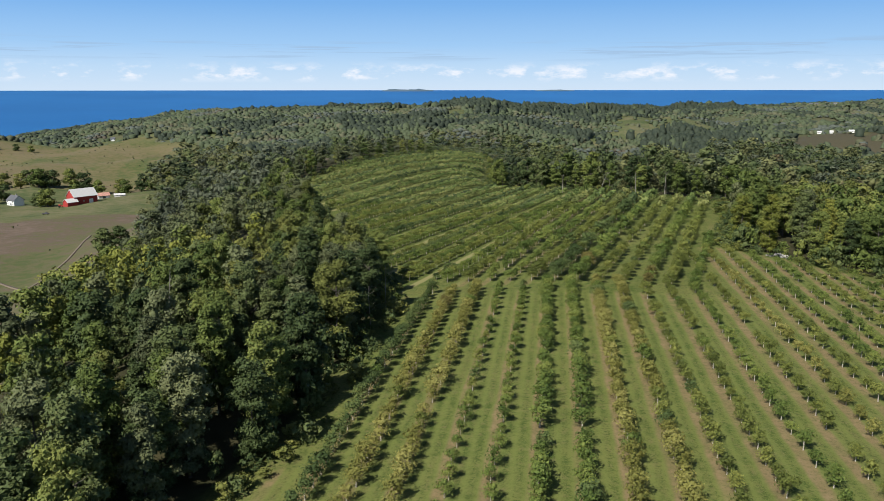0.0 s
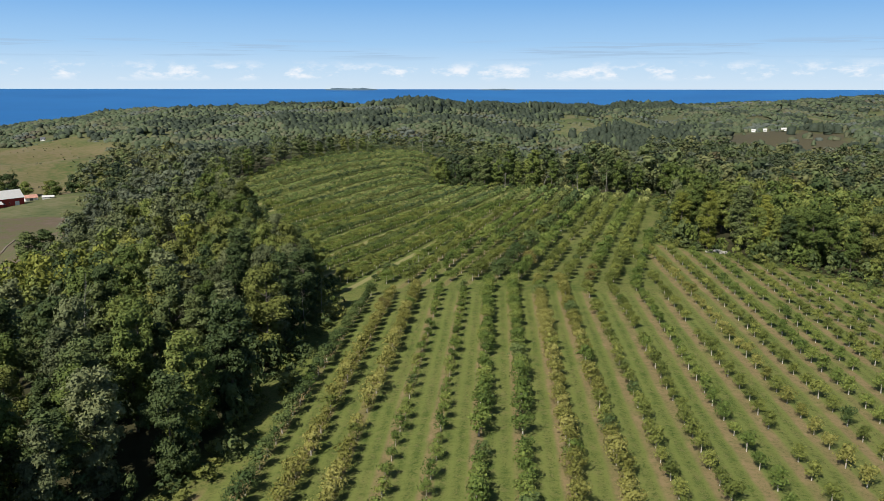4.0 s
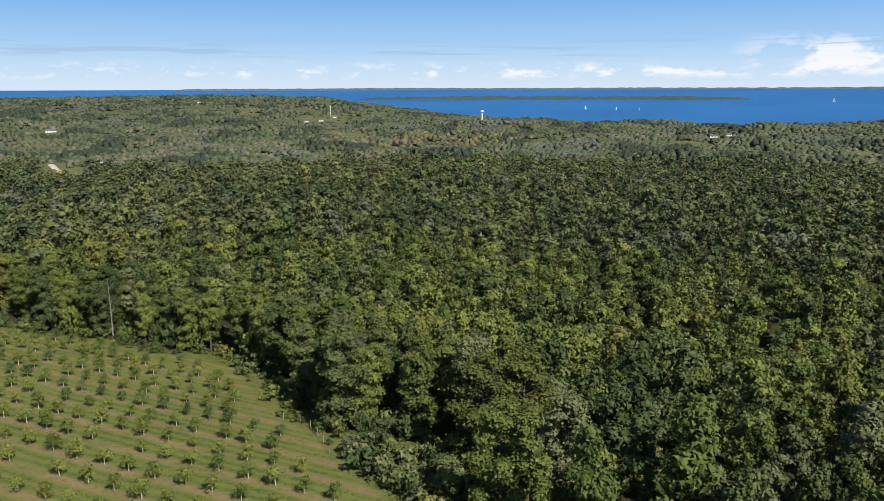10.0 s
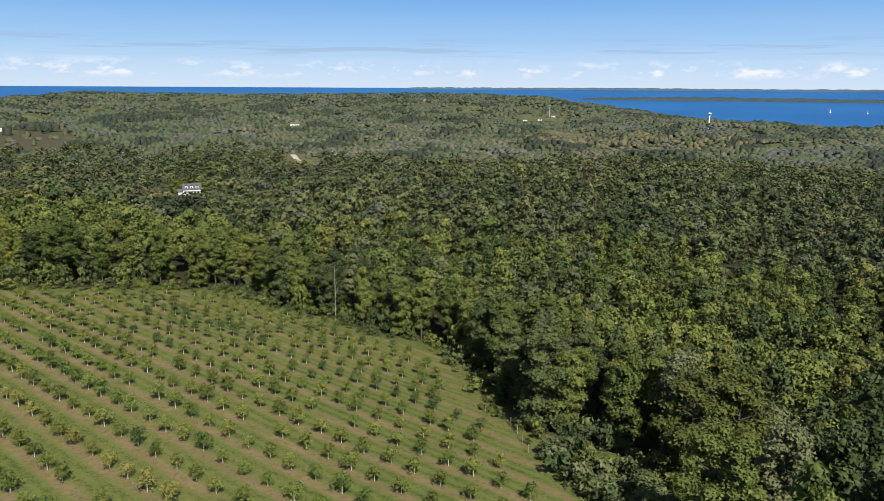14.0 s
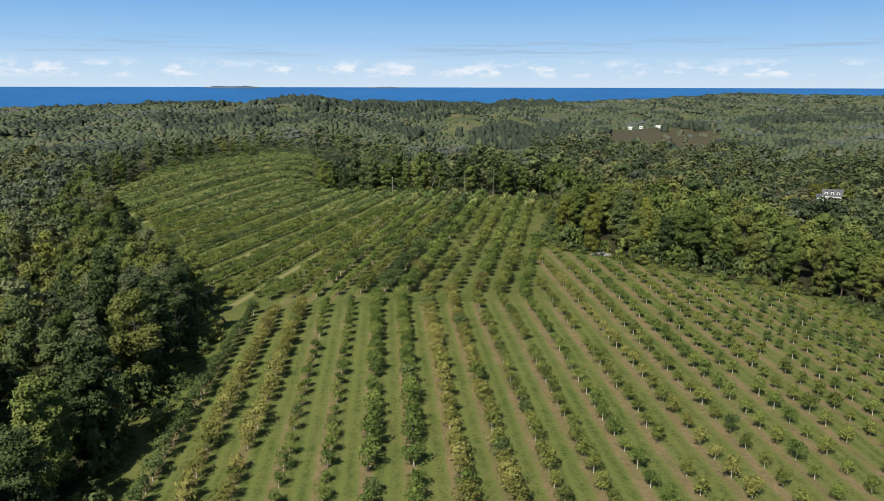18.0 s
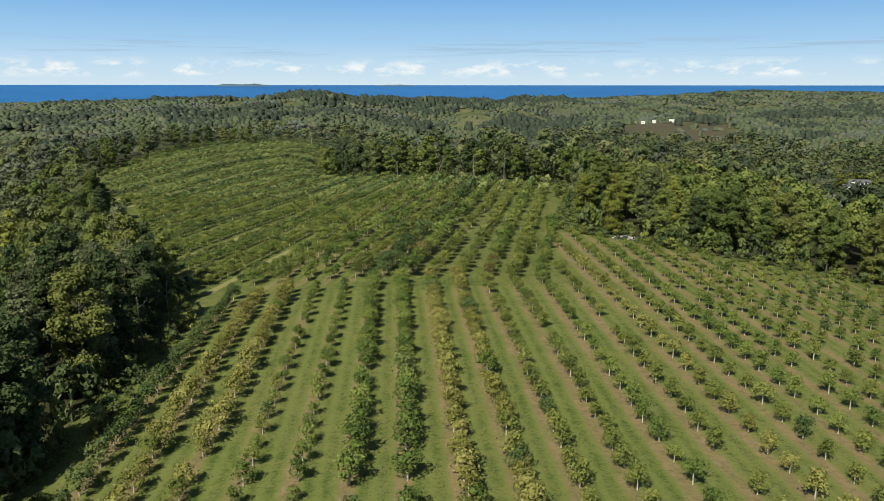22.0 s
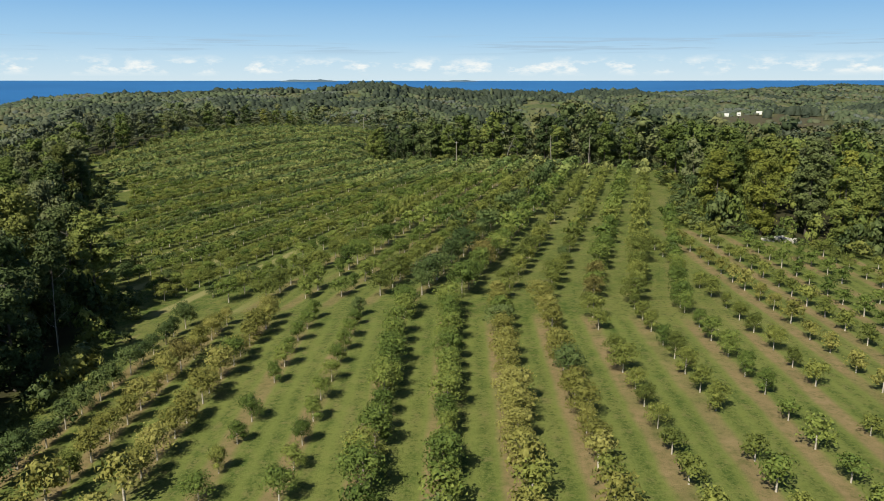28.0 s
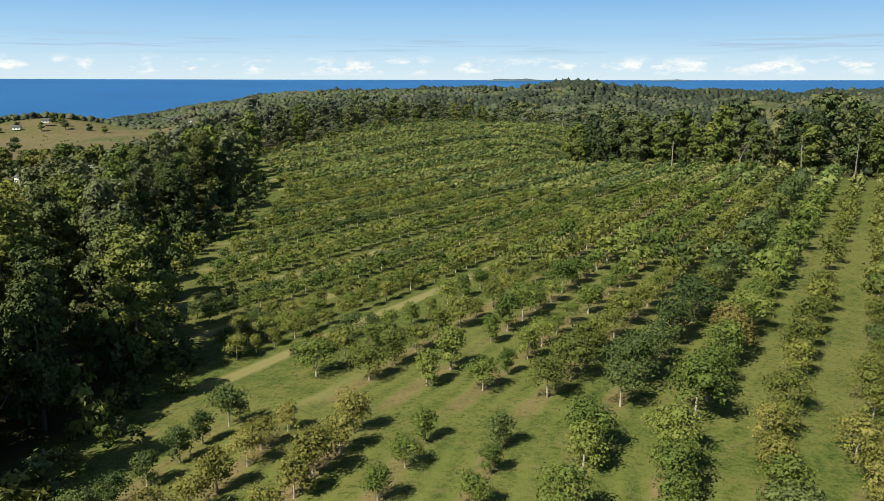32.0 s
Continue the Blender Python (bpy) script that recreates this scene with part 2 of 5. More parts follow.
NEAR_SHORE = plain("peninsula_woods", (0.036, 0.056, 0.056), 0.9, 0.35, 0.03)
BARK = plain("bark", (0.085, 0.075, 0.062), 0.9, 0.4, 2.0, 0.2, bump=0.5)
PALE_BARK = plain("pale_bark", (0.27, 0.25, 0.21), 0.85, 0.3, 2.5, 0.2, bump=0.4)
YOUNG_BARK = plain("young_bark", (0.38, 0.34, 0.29), 0.85, 0.25, 4.0, 0.2, bump=0.3)
WHITE_SIDING = plain("white_siding", (0.66, 0.66, 0.64), 0.6, 0.06, 1.5)
RED_BOARDS = plain("red_boards", (0.30, 0.035, 0.030), 0.75, 0.25, 1.2, bump=0.3)
METAL_ROOF = plain("pale_metal_roof", (0.50, 0.49, 0.475), 0.55, 0.10, 0.8, 0.5)
RUSTY_ROOF = plain("rusty_metal_roof", (0.42, 0.22, 0.17), 0.6, 0.45, 0.6, 0.4)
GREY_SHINGLE = plain("grey_shingles", (0.085, 0.088, 0.098), 0.85, 0.2, 1.5, bump=0.4)
DARK_GLASS = plain("window_glass", (0.03, 0.035, 0.045), 0.08, 0.1, 1.0, 0.6)
GRAVEL = plain("gravel", (0.40, 0.36, 0.31), 0.9, 0.2, 0.5, bump=0.4)
FIELDSTONE = plain("fieldstone", (0.36, 0.34, 0.31), 0.85, 0.3, 1.2, bump=0.5)
DARK_METAL = plain("dark_metal", (0.05, 0.05, 0.055), 0.45, 0.2, 2.0, 0.5)
RED_PAINT = plain("red_paint", (0.42, 0.05, 0.03), 0.5, 0.15, 2.0, 0.5)
RUBBER = plain("rubber", (0.02, 0.02, 0.02), 0.9, 0.2, 4.0)


# ---- the lie of the land ----
def smooth(a, b, v):
    t = np.clip((v - a) / (b - a), 0, 1)
    return t * t * (3 - 2 * t)


WAVES = {}


def waves(x, y, length, seed):
    """Rolling relief, about -1 to 1, from a few crossed sines."""
    if (length, seed) not in WAVES:
        r = np.random.RandomState(seed)
        WAVES[length, seed] = []
        for i in range(6):
            a, p, k = r.uniform(0, 6.28), r.uniform(0, 6.28), r.uniform(0.6, 1.6) * 6.28 / length
            WAVES[length, seed].append((math.cos(a) * k, math.sin(a) * k, p))
    s = 0
    for kx, ky, p in WAVES[length, seed]:
        s = s + np.sin(x * kx + y * ky + p)
    return s / 3.2


# height of the far ridge against eye level, by heading: degrees, distance, slope below the eye (per mille)
RIDGE = [(-75, 2300, 58), (-55, 2450, 54), (-47, 2450, 52), (-42, 2400, 50), (-36, 1900, 36), (-30, 1750, 25), (-21, 1750, 21), (-16, 1650, 21),
         (-11, 1600, 18), (-6, 1900, 20), (2, 2300, 22), (9, 2500, 20), (15, 2700, 16), (21, 3800, 7), (32, 4000, 9), (47, 4300, 6),
         (54, 4000, 10), (58, 3300, 20), (64, 2900, 33), (72, 2750, 38), (84, 2700, 41), (94, 2600, 37), (120, 2600, 36), (180, 2600, 40)]
RIDGE_AZ, RIDGE_R, RIDGE_S = (np.array(c, float) for c in zip(*RIDGE))
EYE_Z = 50.0
SEA_RIM = 4850.0


def sea_level(r):
    return np.maximum(45.0 - 0.050 * (SEA_RIM - r), -88.0)


def wooded_ridges(x, y, r, az):
    """Low ridges lying one behind the other across the valley north of the orchard."""
    bend = r * (1 + 0.07 * np.sin(np.radians(az) * 5 + 1.0)) + 45 * waves(x, y, 700, 14)
    swell = np.cos(2 * math.pi * (bend - 820) / 430)
    return 16.0 * swell * smooth(620, 760, r) * smooth(-36, -28, az) * (1 - 0.65 * smooth(3, 15, az)) * (0.75 + 0.35 * waves(x, y, 520, 13))


def terrain(x, y):
    x, y = np.asarray(x, float), np.asarray(y, float)
    r, az = np.hypot(x, y - 30), np.degrees(np.arctan2(x, y - 30))
    # the orchard's broad crown
    core = 1.5 - 0.0010 * (x - 15) ** 2
    core = np.where(x < 15, np.maximum(core, -3.0), np.maximum(core, -22.0 - 10.0 * smooth(60, 75, az)))
    core = core + 0.25 * waves(x, y, 60, 5)
    # the hilltop orchard's dome
    core = core + 10.0 * np.exp(-((x + 150) / 75.0) ** 2 - ((y - 455) / np.where(y > 455, 165.0, 110.0)) ** 2)
    # western slope down to the farm
    brink = np.interp(y, [100, 210, 300, 400, 500, 700], [-62, -75, -118, -168, -170, -160])
    core = core - 40.0 * smooth(0, 170, brink - x)
    # north-eastern hollow
    core = core - 21.0 * smooth(378, 500, y + 0.12 * x) * smooth(-95, -45, x + 0.05 * (y - 430)) * (1 - 0.6 * smooth(120, 320, x))
    core = np.maximum(core, -46.0)
    # distance
    rr, rs = np.interp(az, RIDGE_AZ, RIDGE_R), np.interp(az, RIDGE_AZ, RIDGE_S)
    top = EYE_Z - rr * rs / 1000.0 - np.interp(az, [-40, -28, 15, 22], [11.0, 5.0, 5.0, 9.0])
    q = np.clip(r / rr, 0, 1.6)
    low = np.interp(az, [-80, -40, -15, 15, 30, 60, 120], [-46, -46, -30, -27, -30, -48, -50])
    far = low + (top - low) * smooth(0.55, 1.0, q) + 11.0 * waves(x, y, 470, 11) * (1 - smooth(0.75, 1.0, q)) + wooded_ridges(x, y, r, az) * (1 - smooth(0.70, 0.95, q)) + 7.0 * waves(x, y, 190, 12) * (1 - smooth(0.8, 1.0, q))
    far = far - 90.0 * smooth(1.02, 1.22, q)
    return core + (far - core) * smooth(540, 950, r)


# small open places beyond the woods
FARMYARD = [(-345, 512), (-365, 516), (-397, 500), (-428, 460), (-560, 440), (-700, 430), (-720, 560), (-600, 640), (-500, 660), (-425, 640), (-398, 600), (-365, 560)]
# cleared land: the two orchards with their headlands
CLEARED = [(-40, 10), (-50, 60), (-43, 103), (-45, 133), (-48, 169), (-52, 188), (-58, 201), (-74, 214), (-89, 241), (-100, 267), (-111, 296), (-132, 325),
           (-153, 351), (-155, 400), (-147, 450), (-136, 520), (-122, 600), (-100, 620), (-90, 590), (-76, 500), (-68, 426), (-22, 388),
           (13, 368), (50, 366), (49, 350), (37, 252), (52, 243), (77, 228), (97, 226), (122, 222), (120, 200), (130, 182), (127, 160),
           (136, 150), (130, 134), (117, 113), (106, 101), (103, 92), (99, 84), (89, 70), (74, 45), (58, 10)]
BROWN_FIELD = [(-88, 40), (-104, 85), (-116, 108), (-153, 164), (-190, 215), (-203, 240), (-204, 262), (-208, 290), (-218, 312), (-251, 388), (-300, 470), (-345, 512), (-365, 516), (-397, 500),
               (-428, 460), (-560, 440), (-700, 430), (-1000, 400), (-900, -60)]
PASTURE = [(-440, 655), (-470, 760), (-500, 860), (-540, 960), (-590, 1040), (-720, 1140), (-900, 1190), (-1060, 1200), (-1200, 1000), (-1060, 780), (-940, 640), (-700, 620), (-590, 640), (-500, 660)]
# clearings far off: place, half length along the line of sight, half width
CLEARINGS = [(-278, 1400, 110, 22), (55, 1440, 170, 48), (110, 1560, 160, 10), (1690, 2950, 420, 110), (650, 1960, 240, 60), (1225, -5, 120, 90), (1010, 1440, 70, 30),
             (2090, 1900, 330, 70), (2080, 1570, 330, 110), (560, 800, 50, 7), (528, 725, 40, 9), (592, 768, 25, 12), (-905, 1260, 60, 40), (345, 1330, 40, 60),
             (1720, 2100, 300, 40), (940, 255, 60, 22), (1640, 250, 150, 40), (30, 1310, 150, 42), (230, 1560, 90, 95), (470, 1500, 110, 45), (900, 2250, 260, 60), (-430, 1560, 60, 40), (-20, 1250, 130, 9)]
# brushy fallow field behind the farm
DARK_FIELD = [(-580, 588), (-612, 540), (-660, 560), (-735, 630), (-720, 672), (-684, 668), (-640, 648)]
DARK_PLOTS = [(325, 1150, 190, 105)]
# tall dark stands among the brushy slopes to the north
TALL_STANDS = [(-300, 1600, 70, 80), (-215, 1740, 80, 90), (-110, 1900, 90, 80), (-50, 1780, 60, 45), (-205, 680, 45, 40), (-150, 690, 45, 36), (-100, 705, 45, 36), (-60, 740, 60, 26), (135, 1080, 95, 85),
               (30, 2100, 120, 90), (250, 2250, 140, 100), (430, 1900, 120, 60)]


def in_clearing(spots, x, y):
    hit = np.zeros(np.shape(x), bool)
    for cx, cy, a, b in spots:
        r = math.hypot(cx, cy)
        ux, uy = cx / r, cy / r
        u, v = (x - cx) * ux + (y - cy) * uy, (x - cx) * uy - (y - cy) * ux
        hit |= (u / a) ** 2 + (v / b) ** 2 < 1 + 0.45 * waves(x, y, 110, 41) + 0.3 * waves(x, y, 37, 42)
    return hit


def inside(poly, x, y):
    x, y = np.asarray(x, float), np.asarray(y, float)
    hit = np.zeros(x.shape, bool)
    for (x0, y0), (x1, y1) in zip(poly, poly[1:] + poly[:1]):
        c = (y0 > y) != (y1 > y)
        with np.errstate(divide="ignore", invalid="ignore"):
            hit ^= c & (x < (x1 - x0) * (y - y0) / (y1 - y0 + 1e-12) + x0)
    return hit


def edge_distance(poly, x, y):
    d = np.full(np.shape(x), 1e9)
    for (x0, y0), (x1, y1) in zip(poly, poly[1:] + poly[:1]):
        dx, dy = x1 - x0, y1 - y0
        t = np.clip(((x - x0) * dx + (y - y0) * dy) / (dx * dx + dy * dy), 0, 1)
        d = np.minimum(d, np.hypot(x - x0 - t * dx, y - y0 - t * dy))
    return d


def scrub(x, y):
    """Where the distant land is brushy old field rather than closed wood, 0 to 1."""
    r, az = np.hypot(x, y), np.degrees(np.arctan2(x, y))
    east = smooth(22, 40, az) * smooth(560, 760, r) * (1 - smooth(1500, 2300, r))
    return np.clip(east * (0.55 + 0.8 * waves(x, y, 330, 31)), 0, 1)


def stand(x, y):
    """Pattern of stands and old fields in the distance: above 0 tall closed wood, below -0.75 open field."""
    return waves(x, y, 330, 71) + 0.55 * waves(x, y, 130, 72) + 0.25


def closed_wood(x, y):
    """How tall and closed the distant wood is, 0 to 1."""
    az = np.degrees(np.arctan2(x, y))
    north = smooth(-30, -25, az) * (1 - smooth(8, 14, az))
    mixed_wood = 0.45 + 0.4 * smooth(-0.3, 0.5, stand(x, y))
    return mixed_wood * (1 - north) + north * np.where(in_clearing(TALL_STANDS, x, y), 1.0, 0.30 + 0.4 * smooth(0.0, 0.4, 0.62 * waves(x, y, 240, 81) + 0.5 * waves(x, y, 95, 82)))


def old_field(x, y):
    r = np.hypot(x, y)
    return smooth(-0.70, -0.82, stand(x, y)) * smooth(1050, 1250, r)


def mesh_of(name, verts, faces, mats, index=None, smooth_faces=False, attrs=()):
    """A mesh from arrays: faces (n, 3) or (n, 4)."""
    me = bpy.data.meshes.new(name)
    verts, faces = np.asarray(verts, np.float32), np.asarray(faces, np.int32)
    k = faces.shape[1]
    me.vertices.add(len(verts))
    me.vertices.foreach_set("co", verts.ravel())
    me.loops.add(faces.size)
    me.loops.foreach_set("vertex_index", faces.ravel())
    me.polygons.add(len(faces))
    me.polygons.foreach_set("loop_start", np.arange(0, faces.size, k, dtype=np.int32))
    if index is not None:
        me.polygons.foreach_set("material_index", np.asarray(index, np.int32))
    if smooth_faces:
        me.polygons.foreach_set("use_smooth", np.ones(len(faces), bool))
    for an, domain, values in attrs:
        a = me.attributes.new(an, "FLOAT", domain)
        a.data.foreach_set("value", np.asarray(values, np.float32))
    for m in mats:
        me.materials.append(m)
    me.update(calc_edges=True)
    return me


def steps(a, b, fine, reach):
    """Grid lines: even between a and b, widening outwards to +-reach."""
    mid = np.arange(a, b + fine, fine)
    out, s, v = [], fine, b + fine
    while v < reach:
        s *= 1.085
        v += s
        out.append(v)
    low, s, v = [], fine, a
    while v > -reach:
        s *= 1.085
        v -= s
        low.append(v)
    return np.array(low[::-1] + list(mid) + out)


def ground_material():
    m, nt, b = material("orchard_ground", 0.95, 0.1)
    N, L = nt.nodes.new, nt.links.new
    geo = N("ShaderNodeNewGeometry")
    sep = N("ShaderNodeSeparateXYZ")
    L(geo.outputs["Position"], sep.inputs[0])
    X, Y, P = sep.outputs[0], sep.outputs[1], geo.outputs["Position"]

    def attr(n):
        a = N("ShaderNodeAttribute")
        a.attribute_name = n
        return a.outputs["Fac"]
    big, mid, fine, tiny = noise_of(nt, 0.03, 4, 0.6, P), noise_of(nt, 0.16, 5, 0.65, P), noise_of(nt, 1.1, 6, 0.75, P), noise_of(nt, 5.0, 3, 0.7, P)
    grass = ramp_of(nt, calc(nt, "ADD", calc(nt, "MULTIPLY", mid, 0.5), calc(nt, "MULTIPLY", fine, 0.5)),
                    [(0.36, (0.033, 0.054, 0.011)), (0.5, (0.061, 0.085, 0.019)), (0.64, (0.104, 0.115, 0.031))])
    grass = mixed(nt, ramp_of(nt, tiny, [(0.42, (0, 0, 0)), (0.7, (0.8, 0.8, 0.8))]), grass, (0.131, 0.148, 0.044))
    tussock = noise_of(nt, 0.45, 4, 0.7, P)
    grass = mixed(nt, ramp_of(nt, tussock, [(0.48, (0, 0, 0)), (0.66, (0.75, 0.75, 0.75))]), grass, (0.111, 0.124, 0.035))
    grass = mixed(nt, ramp_of(nt, tussock, [(0.34, (0.7, 0.7, 0.7)), (0.46, (0, 0, 0))]), grass, (0.035, 0.063, 0.012))
    dry = ramp_of(nt, big, [(0.45, (0, 0, 0)), (0.62, (1, 1, 1))])
    grass = mixed(nt, calc(nt, "MULTIPLY", dry, 0.40), grass, (0.152, 0.144, 0.049))
    straw = noise_of(nt, 0.6, 5, 0.75, P)
    grass = mixed(nt, ramp_of(nt, straw, [(0.52, (0, 0, 0)), (0.64, (0.6, 0.6, 0.6))]), grass, (0.142, 0.126, 0.052))
    grass = mixed(nt, ramp_of(nt, noise_of(nt, 2.2, 4, 0.7, P), [(0.36, (0.75, 0.75, 0.75)), (0.48, (0, 0, 0))]), grass, (0.026, 0.048, 0.009))
    # worn strips along the tree rows, offset to the sunny side
    soil = ramp_of(nt, calc(nt, "ADD", calc(nt, "MULTIPLY", fine, 0.6), calc(nt, "MULTIPLY", mid, 0.4)),
                   [(0.3, (0.116, 0.094, 0.043)), (0.55, (0.176, 0.134, 0.067)), (0.8, (0.262, 0.198, 0.112))])

    def strips(slope, y0, x0, gap, width, zone, worn=True):
        u = calc(nt, "SUBTRACT", X, calc(nt, "MULTIPLY", calc(nt, "SUBTRACT", Y, y0), slope))
        u = calc(nt, "ADD", u, calc(nt, "MULTIPLY", calc(nt, "SUBTRACT", mid, 0.5), 1.1))
        u = calc(nt, "DIVIDE", calc(nt, "SUBTRACT", u, x0), gap)
        d = calc(nt, "ABSOLUTE", calc(nt, "SUBTRACT", calc(nt, "FRACT", calc(nt, "ADD", u, 0.5)), 0.5))
        mr = N("ShaderNodeMapRange")
        mr.inputs["From Min"].default_value, mr.inputs["From Max"].default_value = width, width * 0.5
        mr.clamp = True
        L(d, mr.inputs[0])
        if not worn:
            return calc(nt, "MULTIPLY", mr.outputs[0], attr(zone))
        wear = ramp_of(nt, noise_of(nt, 0.09, 3, 0.6, P), [(0.34, (0.3, 0.3, 0.3)), (0.52, (1, 1, 1))])
        patch = ramp_of(nt, fine, [(0.30, (0.45, 0.45, 0.45)), (0.5, (1, 1, 1))])
        return calc(nt, "MULTIPLY", calc(nt, "MULTIPLY", calc(nt, "MULTIPLY", mr.outputs[0], wear), patch), attr(zone))
    def tracks(slope, y0, x0, gap, zone):
        u = calc(nt, "SUBTRACT", X, calc(nt, "MULTIPLY", calc(nt, "SUBTRACT", Y, y0), slope))
        u = calc(nt, "ADD", calc(nt, "SUBTRACT", u, x0), calc(nt, "MULTIPLY", mid, 0.5))
        w = calc(nt, "SINE", calc(nt, "MULTIPLY", u, 6.2832 * 3 / gap))
        return calc(nt, "MULTIPLY", calc(nt, "MULTIPLY", calc(nt, "ADD", calc(nt, "MULTIPLY", w, 0.5), 0.5), 0.6), attr(zone))
    grass = mixed(nt, tracks(-0.069, 98.0, 11.0, 6.05, "rows_near"), grass, (0.126, 0.146, 0.039))
    grass = mixed(nt, tracks(0.168, 199.0, 12.0, 6.0, "rows_far"), grass, (0.126, 0.146, 0.039))
    col = mixed(nt, strips(-0.069, 98.0, 10.25, 6.05, 0.20, "rows_near"), grass, soil)
    col = mixed(nt, strips(0.168, 199.0, 11.3, 6.0, 0.22, "rows_far"), col, soil)
    hayline = strips(0.27, 300.0, -93.1, 13.8, 0.115, "rows_hill", False)
    col = mixed(nt, hayline, col, (0.180, 0.172, 0.072))
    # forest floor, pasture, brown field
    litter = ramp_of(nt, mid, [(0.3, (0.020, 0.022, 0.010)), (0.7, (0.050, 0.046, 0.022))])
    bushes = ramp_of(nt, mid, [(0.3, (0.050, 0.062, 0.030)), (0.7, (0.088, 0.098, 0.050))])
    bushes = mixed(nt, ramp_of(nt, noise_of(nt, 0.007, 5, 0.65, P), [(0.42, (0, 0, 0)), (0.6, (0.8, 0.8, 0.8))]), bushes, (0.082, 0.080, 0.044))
    # scrub colour takes over far out, lightening the shaded gaps between distant trees
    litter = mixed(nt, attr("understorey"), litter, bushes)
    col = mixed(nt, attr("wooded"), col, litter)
    stub = ramp_of(nt, calc(nt, "ADD", calc(nt, "MULTIPLY", noise_of(nt, 0.012, 5, 0.65, P), 0.6), calc(nt, "MULTIPLY", mid, 0.4)),
                   [(0.38, (0.064, 0.080, 0.028)), (0.45, (0.090, 0.088, 0.042)), (0.52, (0.100, 0.078, 0.055)), (0.62, (0.128, 0.096, 0.074))])
    col = mixed(nt, attr("brown"), col, stub)
    hay = ramp_of(nt, calc(nt, "ADD", calc(nt, "MULTIPLY", noise_of(nt, 0.010, 5, 0.6, P), 0.6), calc(nt, "MULTIPLY", mid, 0.4)),
                  [(0.38, (0.066, 0.084, 0.028)), (0.46, (0.112, 0.102, 0.046)), (0.56, (0.138, 0.114, 0.062)), (0.66, (0.104, 0.080, 0.054))])
    col = mixed(nt, attr("pasture"), col, hay)
    green = ramp_of(nt, calc(nt, "ADD", calc(nt, "MULTIPLY", noise_of(nt, 0.02, 4, 0.6, P), 0.6), calc(nt, "MULTIPLY", mid, 0.4)),
                    [(0.40, (0.056, 0.076, 0.030)), (0.50, (0.092, 0.100, 0.044)), (0.60, (0.124, 0.116, 0.062))])
    col = mixed(nt, attr("meadow"), col, green)
    plot = ramp_of(nt, fine, [(0.3, (0.045, 0.045, 0.026)), (0.7, (0.085, 0.072, 0.045))])
    col = mixed(nt, attr("dark_plot"), col, plot)
    L(col, b.inputs["Base Color"])
    bp = N("ShaderNodeBump")
    bp.inputs["Strength"].default_value, bp.inputs["Distance"].default_value = 0.5, 0.12
    L(calc(nt, "ADD", fine, tiny), bp.inputs["Height"])
    L(bp.outputs[0], b.inputs["Normal"])
    return m


def near_row_x(k, y):
    return 10.9 + 6.05 * k - 0.069 * (y - 98)


def far_row_x(j, y):
    return 11.9 + 6.0 * j + 0.168 * (y - 199)


def hill_row_x(j, y):
    """Rows in threes with a pale alley between."""
    return -100.0 + 13.8 * (j // 3) + 3.1 * (j % 3 - 1) + 0.27 * (y - 300)


def build_ground():
    gx, gy = steps(-220, 170, 3.0, 4900), steps(30, 630, 3.0, 4900)
    gy = gy[gy > -900]
    X, Y = np.meshgrid(gx, gy)
    Z = terrain(X, Y)
    nx, ny = len(gx), len(gy)
    idx = np.arange(nx * ny).reshape(ny, nx)
    f = np.stack([idx[:-1, :-1], idx[:-1, 1:], idx[1:, 1:], idx[1:, :-1]], -1).reshape(-1, 4)
    keep = np.hypot(X, Y).ravel()[f].max(1) < 4840
    x, y = X.ravel(), Y.ravel()
    cl, br, pa = inside(CLEARED, x, y), inside(BROWN_FIELD, x, y), inside(PASTURE, x, y)
    meadow = np.maximum(in_clearing(CLEARINGS, x, y) | inside(FARMYARD, x, y), old_field(x, y))
    dark = in_clearing(DARK_PLOTS, x, y) | inside(DARK_FIELD, x, y)
    d = edge_distance(CLEARED, x, y)
    near = cl & ((y < 190) | (x > 30 + 0.03 * (y - 190)) & (y < 250)) & (d > 2)
    near &= ~((x < 30) & (y > 188))
    far = cl & ~near & (y > 192) & (d > 3)
    me = mesh_of("ground", np.stack([x, y, Z.ravel()], 1), f[keep], [ground_material()], smooth_faces=True,
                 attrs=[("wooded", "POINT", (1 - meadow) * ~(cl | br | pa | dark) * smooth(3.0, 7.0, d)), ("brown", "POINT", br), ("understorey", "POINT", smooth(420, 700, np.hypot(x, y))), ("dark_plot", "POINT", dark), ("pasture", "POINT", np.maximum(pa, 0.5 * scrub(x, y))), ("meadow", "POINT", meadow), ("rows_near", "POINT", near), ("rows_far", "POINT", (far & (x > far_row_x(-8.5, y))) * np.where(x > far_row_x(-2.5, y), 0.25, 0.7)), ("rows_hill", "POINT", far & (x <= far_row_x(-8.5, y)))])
    return tagged(new("ground", me), "rolling orchard hill of mown grass, fields and woodland floor", "ground", kind="structure")


def sea_material():
    m, nt, b = material("lake_water", 0.4, 0.22)
    geo = nt.nodes.new("ShaderNodeNewGeometry")
    n = noise_of(nt, 0.0016, 4, 0.6, geo.outputs["Position"])
    nt.links.new(ramp_of(nt, n, [(0.35, (0.009, 0.088, 0.262)), (0.65, (0.014, 0.112, 0.312))]), b.inputs["Base Color"])
    return m


